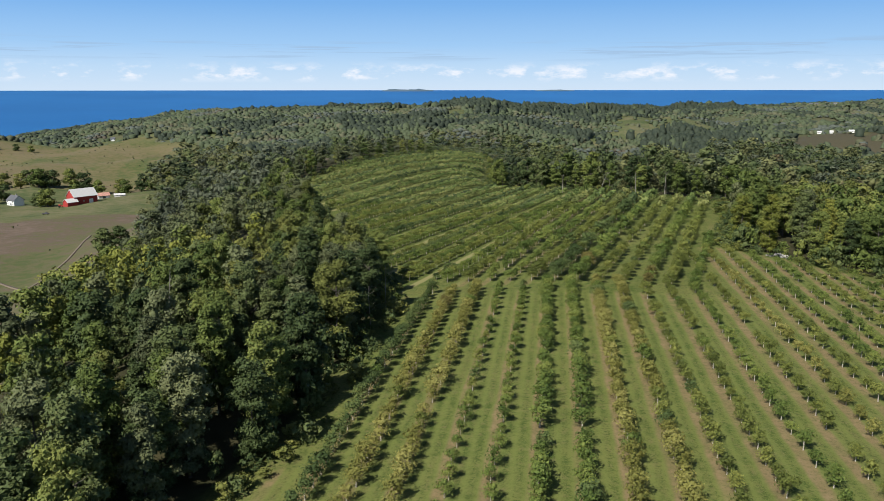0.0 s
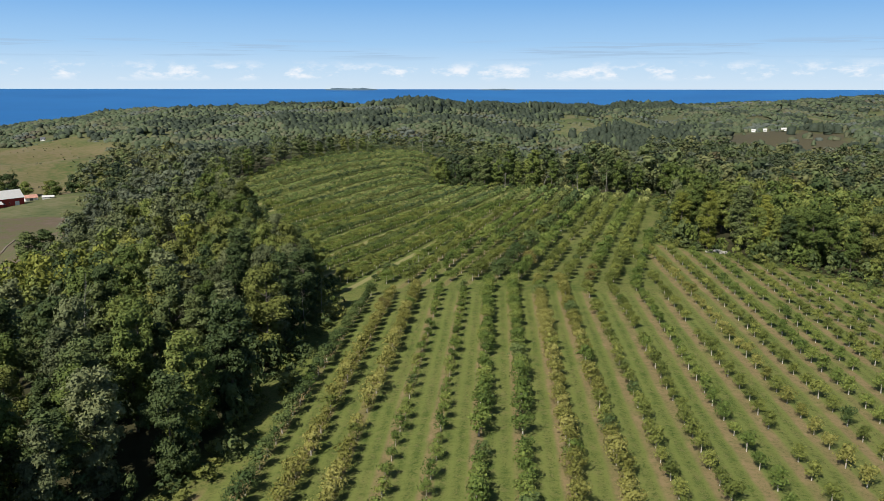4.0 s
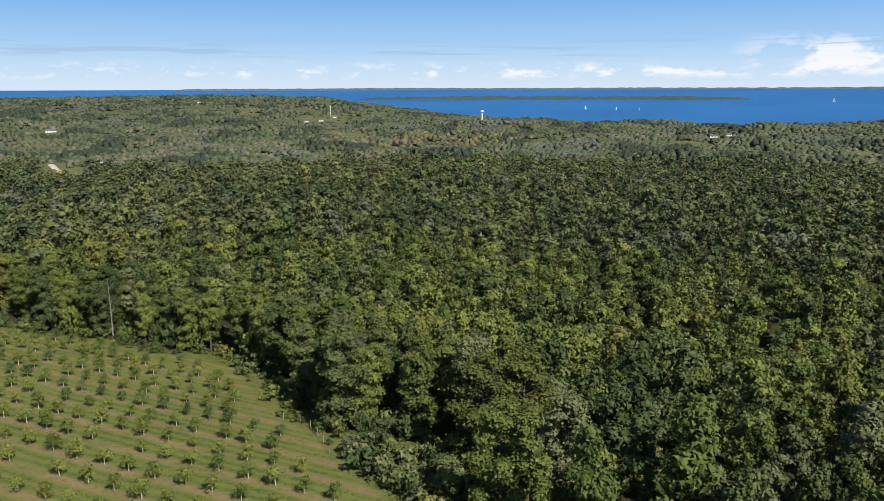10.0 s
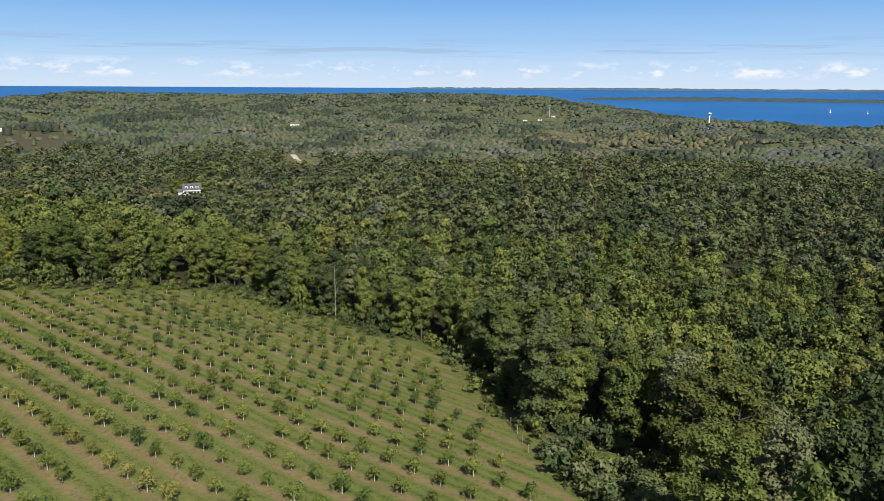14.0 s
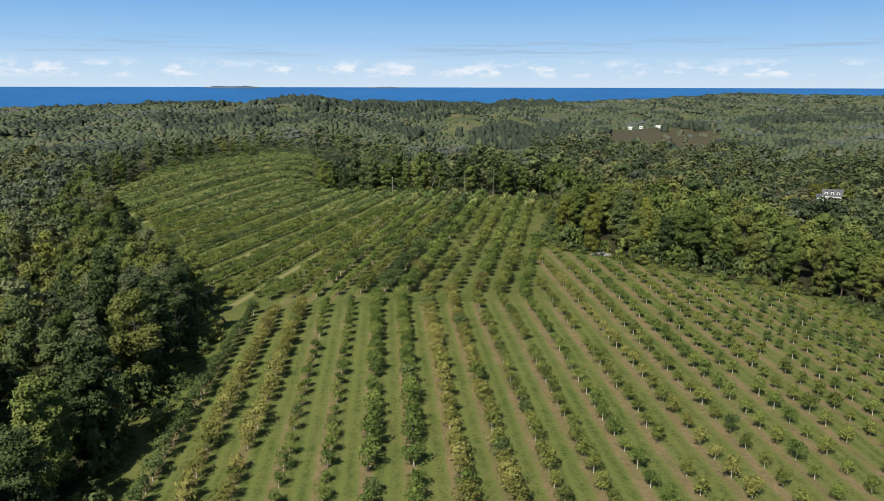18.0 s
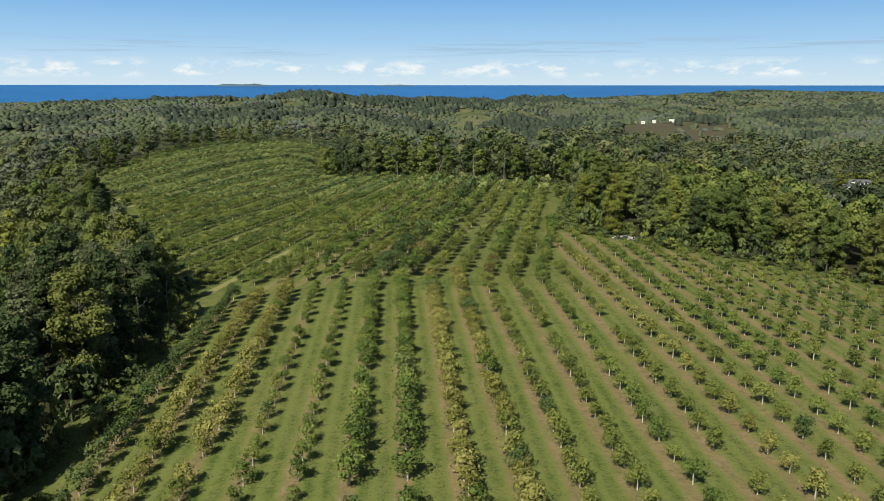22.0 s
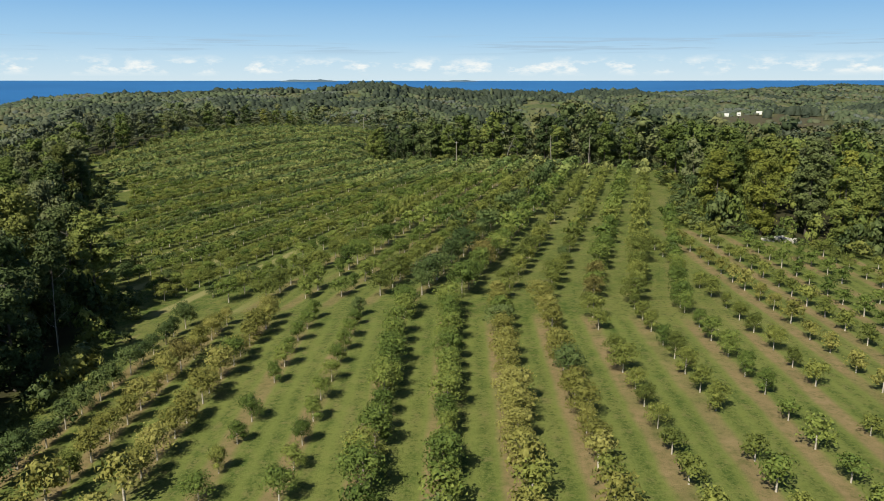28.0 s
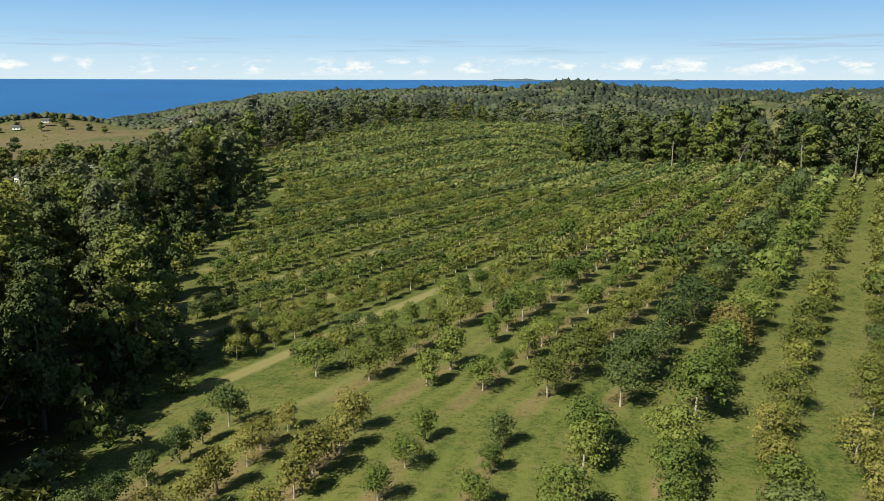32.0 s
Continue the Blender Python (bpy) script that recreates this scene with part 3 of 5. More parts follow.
def build_sea():
    r = np.concatenate([np.linspace(1500, 2600, 8), np.linspace(2750, SEA_RIM, 16)])
    a = np.radians(np.linspace(-100, 130, 140))
    R, A = np.meshgrid(r, a)
    v = np.stack([R * np.sin(A), R * np.cos(A), sea_level(R)], -1).reshape(-1, 3)
    idx = np.arange(R.size).reshape(R.shape)
    f = np.stack([idx[:-1, :-1], idx[:-1, 1:], idx[1:, 1:], idx[1:, :-1]], -1).reshape(-1, 4)
    return tagged(new("water", mesh_of("water", v, f, [sea_material()], smooth_faces=True)), "deep blue lake reaching to the horizon", "water", kind="structure")


build_ground()
build_sea()


# ---- foliage templates ----
def leaf_sprays(centres, normals, sizes, rs, folded=True):
    """Leaf sprays: folded pairs of triangles, or single ragged ones, at centres, facing roughly along normals."""
    n = len(centres)
    tilt = normals + rs.normal(0, 0.5, (n, 3))
    tilt /= np.linalg.norm(tilt, axis=1)[:, None]
    u = np.cross(tilt, rs.normal(0, 1, (n, 3)))
    u /= np.linalg.norm(u, axis=1)[:, None]
    w = np.cross(tilt, u)
    a, bq = sizes * rs.uniform(0.8, 1.3, n), sizes * rs.uniform(0.5, 0.9, n)
    s1, s2 = rs.uniform(0.7, 1.2, n), rs.uniform(-0.35, 0.35, n)
    p0, p1 = centres - u * a[:, None], centres + u * (a * s1)[:, None]
    lift = tilt * (sizes * 0.28)[:, None]
    p2, p3 = centres + w * bq[:, None] - lift + u * (a * s2)[:, None], centres - w * bq[:, None] - lift - u * (a * s2)[:, None]
    if not folded:
        p2 = centres + w * (bq * 1.7)[:, None] - lift
        p0, p1 = p0 - w * (bq * 0.5)[:, None], p1 - w * (bq * 0.5)[:, None]
        return np.stack([p0, p1, p2], 1).reshape(-1, 3), np.arange(3 * n).reshape(-1, 3)
    v = np.stack([p0, p3, p1, p2], 1).reshape(-1, 3)
    k = np.arange(n)[:, None] * 4
    f = np.concatenate([k + np.array([[0, 1, 2]]), k + np.array([[0, 2, 3]])], 1).reshape(-1, 3)
    return v, f


def lumpy_ball(c, r, rs, rings=2, segs=5, dent=0.25):
    """A low, uneven core that stops one from seeing through the crown."""
    v, f = [(c[0], c[1], c[2] - r[2])], []
    for i in range(1, rings + 1):
        ph = -math.pi / 2 + math.pi * i / (rings + 1)
        for j in range(segs):
            th = 2 * math.pi * (j + 0.5 * (i % 2)) / segs
            k = 1 + rs.uniform(-dent, dent)
            v.append((c[0] + r[0] * k * math.cos(ph) * math.cos(th), c[1] + r[1] * k * math.cos(ph) * math.sin(th), c[2] + r[2] * k * math.sin(ph)))
    v.append((c[0], c[1], c[2] + r[2] * (1 + rs.uniform(-dent, dent))))
    for j in range(segs):
        f.append((0, 1 + (j + 1) % segs, 1 + j))
        for i in range(rings - 1):
            a, b = 1 + i * segs + j, 1 + i * segs + (j + 1) % segs
            f += [(a, b, b + segs), (a, b + segs, a + segs)]
        a = 1 + (rings - 1) * segs
        f.append((a + j, a + (j + 1) % segs, len(v) - 1))
    return np.array(v, float), np.array(f, int)


def join(parts):
    vs, fs, n = [], [], 0
    for v, f in parts:
        vs.append(v)
        fs.append(np.asarray(f) + n)
        n += len(v)
    return np.concatenate(vs), np.concatenate(fs)


def crown(seed, height, radius, base, lobes, cards, size, core=1, pointed=0.0, folded=True, skirt=False, ragged=0.0, up=0.25):
    """An uneven crown: lobes round a stem, leaf sprays on their outsides."""
    rs = np.random.RandomState(seed)
    parts, centre_z = [], (base + height) / 2
    half = (height - base) / 2
    for i in range(lobes):
        h = rs.uniform(-1.1 if skirt else -0.75, 0.8)
        wide = math.sqrt(max(0.45 if skirt and h < 0 else 0.08, 1 - h * h)) * (1 - pointed * (h + 1) / 2)
        th, out = 2.4 * i + rs.uniform(-0.5, 0.5), rs.uniform(0.35, 0.85) * wide
        if i == 0:
            h, out = 0.62, 0.05
        c = np.array((radius * out * math.cos(th), radius * out * math.sin(th), centre_z + half * h * 0.82))
        r = radius * rs.uniform(0.34, 0.52) * (0.75 + 0.4 * wide) * (10.0 / max(10, lobes)) ** 0.40
        rz = r * rs.uniform(0.65, 0.95)
        d = rs.normal(0, 1, (cards, 3))
        d[:, 2] = d[:, 2] * 0.8 + up
        d /= np.linalg.norm(d, axis=1)[:, None]
        dist = rs.uniform(0.70, 1.13, cards)
        if ragged:
            dist = np.where(rs.uniform(0, 1, cards) < ragged, rs.uniform(1.05, 1.6, cards), dist)
        p = c + d * np.stack([r * dist, r * dist, rz * dist], 1)
        away = p - np.array((0, 0, centre_z - half * 0.3))
        away /= np.linalg.norm(away, axis=1)[:, None] + 1e-6
        nrm = d * 0.85 + away * 0.25 + np.array((0, 0, 0.6 * up))
        parts.append(leaf_sprays(p, nrm, size * rs.uniform(0.7, 1.35, cards), rs, folded))
        if core and i % core == 0:
            parts.append(lumpy_ball(c, (r * 0.70, r * 0.70, rz * 0.70), rs, 2, 5))
    return join(parts)


def tube(points, radii, sides=6):
    v, f = [], []
    pts = [Vector(p) for p in points]
    for i, (p, r) in enumerate(zip(pts, radii)):
        d = (pts[min(i + 1, len(pts) - 1)] - pts[max(i - 1, 0)]).normalized()
        a = d.orthogonal().normalized()
        b = d.cross(a)
        for j in range(sides):
            t = 2 * math.pi * j / sides
            v.append(p + a * (r * math.cos(t)) + b * (r * math.sin(t)))
    for i in range(len(pts) - 1):
        for j in range(sides):
            a, b = i * sides + j, i * sides + (j + 1) % sides
            f += [(a, b, b + sides), (a, b + sides, a + sides)]
    return np.array([tuple(q) for q in v]), np.array(f)


def trunk(seed, height, r, limbs, crown_base, spread):
    rs = np.random.RandomState(seed)
    bend = rs.uniform(-0.02, 0.02, 2) * height
    pts = [(0, 0, -0.4), (0, 0, 0.1), (bend[0] * 0.4, bend[1] * 0.4, crown_base), (bend[0], bend[1], height * 0.72), (bend[0] * 1.2, bend[1] * 1.2, height * 0.92)]
    parts = [tube(pts, [r * 1.25, r * 1.08, r * 0.85, r * 0.4, r * 0.12], 7)]
    for i in range(limbs):
        z = crown_base + (height * 0.7 - crown_base) * rs.uniform(0, 1)
        th, ln = 2.4 * i + rs.uniform(-0.4, 0.4), spread * rs.uniform(0.5, 0.9)
        q = (math.cos(th), math.sin(th))
        parts.append(tube([(0, 0, z), (q[0] * ln * 0.5, q[1] * ln * 0.5, z + ln * 0.35), (q[0] * ln, q[1] * ln, z + ln * 0.8)], [r * 0.4, r * 0.25, r * 0.06], 5))
    return join(parts)


def tree_thing(name, trunk_me, crown_me, label, category, group):
    root = new(name)
    for n, me in (("trunk", trunk_me), ("crown", crown_me)):
        o = new(n, me)
        o.parent = root
    return tagged(root, label, category, group)


# ---- the orchard ----
NEAR_TONE = {-8: "deep", -7: "yellow", -6: "yellow", -5: "fresh", -4: "fresh", -3: "fresh", -2: "fresh", -1: "yellow", 0: "yellow", 1: "olive", 2: "olive", 3: "fresh",
             4: "olive", 5: "yellow", 6: "olive", 7: "fresh", 8: "fresh", 9: "olive"}
FAR_TONE = {2: "fresh", 1: "olive", 0: "fresh", -1: "olive", -2: "olive", -3: "fresh", -4: "deep", -5: "olive", -6: "fresh", -7: "fresh", -8: "olive"}


# where the mown rows meet the lane across the orchard
ROW_END = {-3: 189.0, -2: 190.5, -1: 193.6, 0: 192.8, 1: 191.2, 2: 190.5, 3: 189.5}


def orchard_places():
    near, far = [], []
    rs = np.random.RandomState(7)
    for k in range(-8, 26):
        gap = 3.5 if k in (-8, -7, -6) else 3.2 if k in (-3, -2) else 3.0 if k in (-1, 0) else 4.5 if k in (-5, -4, 1, 2) else 5.2
        size = 3.3 if k in (-8, -7, -6) else 3.2 if k in (-1, 0) else 3.5 if k in (-3, -2) else 2.5 if k in (-5, -4) else 2.8
        y = ROW_END.get(k, 188.5 if k < 4 else 246.0 - rs.uniform(0, gap)) + rs.uniform(-0.4, 0.4)
        while y > 24:
            if rs.uniform() > 0.03:
                near.append((near_row_x(k, y) + rs.normal(0, 0.15), y + rs.normal(0, 0.25), size * rs.uniform(0.78, 1.18), k))
            y -= gap
    for j in range(-9, 3):
        size = 4.3 if j in (-3, -4) else 3.9 if j in (0, 1, -5, -7) else 3.4
        y = 195.3 - 1.5 * max(0, j) + 0.75 * max(0, -j - 2) + rs.uniform(-0.4, 0.4)
        while y < 480:
            if rs.uniform() > 0.05:
                far.append((far_row_x(j, y) + rs.normal(0, 0.2), y, size * rs.uniform(0.7, 1.2), j))
            y += 4.2 if j in (1, 0, -3, -4) else 4.3
    for j in range(-50, 50):
        y = 202 + rs.uniform(0, 3)
        while y < 700:
            x = hill_row_x(j, y)
            if rs.uniform() > 0.04 and x < far_row_x(-9.6, y):
                far.append((x + rs.normal(0, 0.13), y, 2.6 * rs.uniform(0.78, 1.15), j - 60))
            y += 2.7

    def kept(places, margin):
        p = np.array([q[:2] for q in places])
        d = edge_distance(CLEARED, p[:, 0], p[:, 1])
        ok = inside(CLEARED, p[:, 0], p[:, 1]) & (d > np.array([margin(q[3]) for q in places]))
        return [q for q, good in zip(places, ok) if good]
    return kept(near, lambda k: 2.0 if k < 0 else 6.5), kept(far, lambda j: 3.5 if j > -15 else 4.5)


def orchard():
    near, far = orchard_places()
    models = {}
    for tone in ("fresh", "deep", "olive", "bronze", "yellow"):
        for v in range(3):
            cv, cf = crown(100 + v, 1.0, (0.46, 0.42, 0.50)[v], (0.20, 0.14, 0.24)[v], 14, 130, 0.0245, core=4, pointed=(0.25, 0.5, 0.1)[v], folded=False, ragged=0.42)
            tv, tf = trunk(200 + v, 0.9, 0.022, 4, 0.27, 0.34)
            models[tone, v] = (mesh_of("trunk", tv, tf, [YOUNG_BARK], smooth_faces=True), mesh_of("crown", cv, cf, [FRUIT_LEAF[tone]]))
    words = {"fresh": "young orchard tree with fresh green leaves", "deep": "orchard tree with dense dark green leaves", "olive": "orchard tree with olive green leaves",
             "bronze": "orchard tree with leaves turning bronze", "yellow": "orchard tree with leaves turning yellow"}
    protos = {}
    rs = np.random.RandomState(9)
    every = [(p, NEAR_TONE.get(p[3], ("olive", "fresh", "olive", "fresh", "deep")[p[3] % 5]), "orchard trees in the mown rows") for p in near]
    every += [(p, FAR_TONE.get(p[3], ("olive", "fresh", "olive", "deep", "fresh")[p[3] % 5]), "orchard trees on the crown of the hill") for p in far]
    # the nearest stretch, between the two woods, tree by tree
    every.sort(key=lambda q: math.hypot((q[0][0] + 20) * 0.85, (q[0][1] - 192) * 0.95))
    singles, rest = every[:300], every[300:]
    for (x, y, s, k), tone, group in singles:
        if rs.uniform() < 0.08:
            tone = ("fresh", "olive", "deep", "bronze")[rs.randint(4)]
        v = rs.randint(3)
        z = float(terrain(x, y))
        wide = s * rs.uniform(0.92, 1.12)
        m = pose(x, y, z, 0, 0, rs.uniform(0, 360)) @ Matrix.Diagonal((wide, wide, s, 1))
        if (tone, v, group) not in protos:
            t = tree_thing("orchard_tree", *models[tone, v], words[tone] + " on a pale trunk", "orchard tree", group)
            t.matrix_basis = m
            protos[tone, v, group] = t
        else:
            c = copy_thing(protos[tone, v, group], Matrix())
            c.matrix_basis = m
    places = []
    for (x, y, s, k), tone, group in rest:
        if rs.uniform() < 0.1:
            tone = ("fresh", "olive", "deep", "olive")[rs.randint(4)]
        places.append((x, y, s, s * rs.uniform(0.85, 1.1) * (0.9 if k < -15 else 1.0), tone))
    mown = [p for p in places if p[1] < 190 + 60 * (p[0] > 20)]
    close = [p for p in places if p[1] < 330 and p not in mown]
    away = [p for p in places if p[1] >= 330]
    stem = lambda v: tube([(0, 0, -0.05), (0.01, 0, 0.45)], [0.034, 0.026], 4)
    grow_stuff("mown_orchard_rows", mown, [join([crown(310 + v, 1.0, 0.46, 0.26, 12, 36, 0.045, core=4, pointed=0.25, folded=False, ragged=0.38)]) for v in range(5)],
               "straight rows of young orchard trees on mown grass", "orchard rows", FRUIT_ROWS)
    grow_stuff("orchard_trunks", [p[:4] + ("bark",) for p in mown + close], [stem(0)], "short pale trunks of the orchard trees", "tree trunks", {"bark": YOUNG_BARK})
    grow_stuff("orchard_rows", close, [join([crown(300 + v, 1.0, 0.50, 0.18, 11, 30, 0.054, core=5, folded=False, ragged=0.25)]) for v in range(4)],
               "rows of leafy orchard trees on mown grass", "orchard rows", FRUIT_ROWS)
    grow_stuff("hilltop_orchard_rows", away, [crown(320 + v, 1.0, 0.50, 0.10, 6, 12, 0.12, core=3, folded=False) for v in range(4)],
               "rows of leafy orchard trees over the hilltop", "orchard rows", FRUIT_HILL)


def grow_stuff(name, places, templates, label, category, leaves=WOODS, spread=1.0, rounded=False):
    """Many plants joined into one mesh: places are x, y, radius, height, tone."""
    tones = sorted({p[4] for p in places})
    rs = np.random.RandomState(len(places))
    P = np.array([p[:4] for p in places], float)
    T = np.array([tones.index(p[4]) for p in places])
    Z = terrain(P[:, 0], P[:, 1])
    pick = rs.randint(0, len(templates), len(places))
    vs, fs, ix, tn, n = [], [], [], [], 0
    for i, (tv, tf) in enumerate(templates):
        s = np.where(pick == i)[0]
        if not len(s):
            continue
        a = rs.uniform(0, 6.28, len(s))
        c, d = np.cos(a)[:, None], np.sin(a)[:, None]
        X = (tv[None, :, 0] * c - tv[None, :, 1] * d) * P[s, 2][:, None] + P[s, 0][:, None]
        Y = (tv[None, :, 0] * d + tv[None, :, 1] * c) * P[s, 2][:, None] + P[s, 1][:, None]
        W = tv[None, :, 2] * P[s, 3][:, None] + Z[s][:, None]
        vs.append(np.stack([X, Y, W], -1).reshape(-1, 3))
        fs.append((tf[None] + (np.arange(len(s)) * len(tv))[:, None, None]).reshape(-1, 3) + n)
        ix.append(np.repeat(T[s], len(tf)))
        tn.append(np.repeat(0.5 + spread * rs.uniform(-0.5, 0.5, len(s)), len(tf)))
        n += len(s) * len(tv)
    me = mesh_of(name, np.concatenate(vs), np.concatenate(fs), [leaves[t] for t in tones], np.concatenate(ix), smooth_faces=rounded, attrs=[("tone", "FACE", np.concatenate(tn))])
    return tagged(new(name, me), label, category, kind="stuff")


orchard()

# ---- the woods ----
OPEN_GROUND = [CLEARED, BROWN_FIELD, PASTURE, FARMYARD]
# low young growth below buildings that overlook it: place, half width, length towards the orchard
LOW_GROWTH = [(292, 565, 17, 150), (1024, 1463, 30, 330), (548, 800, 12, 120), (538, 772, 14, 140), (524, 730, 16, 200), (599, 778, 10, 160), (345, 1335, 40, 260), (625, 2570, 60, 500),
              (1900, 890, 20, 250), (940, 262, 16, 150), (1930, 1450, 60, 350), (1520, 1636, 40, 300), (1664, 251, 40, 250), (1778, 2190, 30, 300), (2240, 2420, 120, 500)]


def woodland_places(spacing, rmin, rmax, seed, azmin=-75, azmax=110):
    """Jittered places by distance rings, clear of the open ground."""
    rs = np.random.RandomState(seed)
    out, r = [], rmin
    while r < rmax:
        s = spacing(r)
        n = int(radians(azmax - azmin) * r / s)
        a = np.radians(azmin) + (np.arange(n) + rs.uniform(0, 1)) * s / r
        rr = r + rs.uniform(-0.45, 0.45, n) * s
        a = a + rs.uniform(-0.4, 0.4, n) * s / r
        out.append(np.stack([rr * np.sin(a), rr * np.cos(a), np.full(n, s)], 1))
        r += s * 0.92
    p = np.concatenate(out)
    ok = np.ones(len(p), bool)
    for poly in OPEN_GROUND:
        ok &= ~(inside(poly, p[:, 0], p[:, 1]) | (edge_distance(poly, p[:, 0], p[:, 1]) < (4.2 if poly is CLEARED else np.minimum(p[:, 2] * 0.35, 6))))
    ok &= ~in_clearing(CLEARINGS + DARK_PLOTS, p[:, 0], p[:, 1]) | (rs.uniform(0, 1, len(p)) < 0.06)
    z = terrain(p[:, 0], p[:, 1])
    ok &= z > sea_level(np.hypot(p[:, 0], p[:, 1])) + 1.0
    return p[ok]


def growth(x, y, h):
    """Tree height, kept low where a building looks out over young growth, and on the western strip."""
    if x < -64 and y > 196 and x > -300 and y < 700:
        h *= 0.62 if y > 430 else 0.78 if y > 320 else 0.92
    if 60 < x < 106 and 20 < y < 78 and x < 1.7 * y:
        h = min(h, 5.0)
    if y > 560 and -0.47 * y < x < 0.12 * y and not in_clearing(TALL_STANDS, np.array([x]), np.array([y]))[0]:
        h = min(h, 4.5 + 0.12 * h)
    elif y > 600 and x < -40:
        h *= 1.15
    for cx, cy, half, reach in LOW_GROWTH:
        if abs(x - cx) > reach + 20 or abs(y - cy) > reach + 20:
            continue
        r = math.hypot(cx, cy)
        u, v = ((cx - x) * cx + (cy - y) * cy) / r, abs((x - cx) * cy - (y - cy) * cx) / r
        if -14 < u < reach and v < half:
            return 0.0 if u < 12 else min(h, 0.6 + 0.065 * u)
    return h


def tone_at(x, y, rs):
    """Tree tones gather in drifts, as stands do."""
    if -215 < x < -105 and 100 < y < 225 and rs.uniform() < 0.6:
        return "yellow" if rs.uniform() < 0.5 else "fresh"
    if -290 < x < -95 and 225 <= y < 480 and rs.uniform() < 0.72:
        return "grey" if rs.uniform() < 0.8 else "fresh"
    if -75 < x < 60 and 355 < y < 400:
        return "deep" if rs.uniform() < 0.55 else "fresh"
    if 38 < x < 75 and 235 < y < 300 and rs.uniform() < 0.8:
        return "yellow" if rs.uniform() < 0.3 else "fresh"
    if 75 <= x < 150 and 205 < y < 300:
        return ("fresh", "olive", "fresh", "fresh", "deep", "fresh")[rs.randint(6)]
    if -78 < x < -40 and y < 235:
        return ("deep", "fresh", "deep", "olive", "deep", "grey")[rs.randint(6)]
    if x > 45 and 20 < y < 250:
        return ("deep", "fresh", "deep", "fresh", "olive", "deep", "fresh", "fresh", "grey")[rs.randint(9)]
    a, b = waves(x, y, 170, 51), waves(x, y, 75, 52)
    q = 0.7 * a + 0.45 * b + rs.normal(0, 0.3)
    if q < -0.75:
        return "deep" if rs.uniform() < 0.75 else "grey"
    if q < -0.1:
        return "deep" if rs.uniform() < 0.55 else "fresh"
    if q < 0.45:
        return "fresh" if rs.uniform() < 0.6 else "olive"
    if q < 1.1:
        return "olive" if rs.uniform() < 0.75 else "grey"
    return ("olive", "bronze", "yellow", "grey")[rs.randint(4)]


def tuft(seed):
    """A small far tree in closed wood: an uneven dome of leaves down to its neighbours."""
    rs = np.random.RandomState(seed)
    v, f, segs = [], [], 5
    for z, r in ((0.02, 0.56), (0.66, 0.50)):
        turn = rs.uniform(0, 1)
        for j in range(segs):
            th, k = 2 * math.pi * (j + turn) / segs, 1 + rs.uniform(-0.28, 0.28)
            v.append((r * k * math.cos(th), r * k * math.sin(th), z * (1 + rs.uniform(-0.2, 0.2))))
    v.append((rs.uniform(-0.15, 0.15), rs.uniform(-0.15, 0.15), rs.uniform(0.88, 1.02)))
    for j in range(segs):
        k = (j + 1) % segs
        f += [(j, k, segs + k), (j, segs + k, segs + j), (segs + j, segs + k, 2 * segs)]
    return np.array(v), np.array(f)


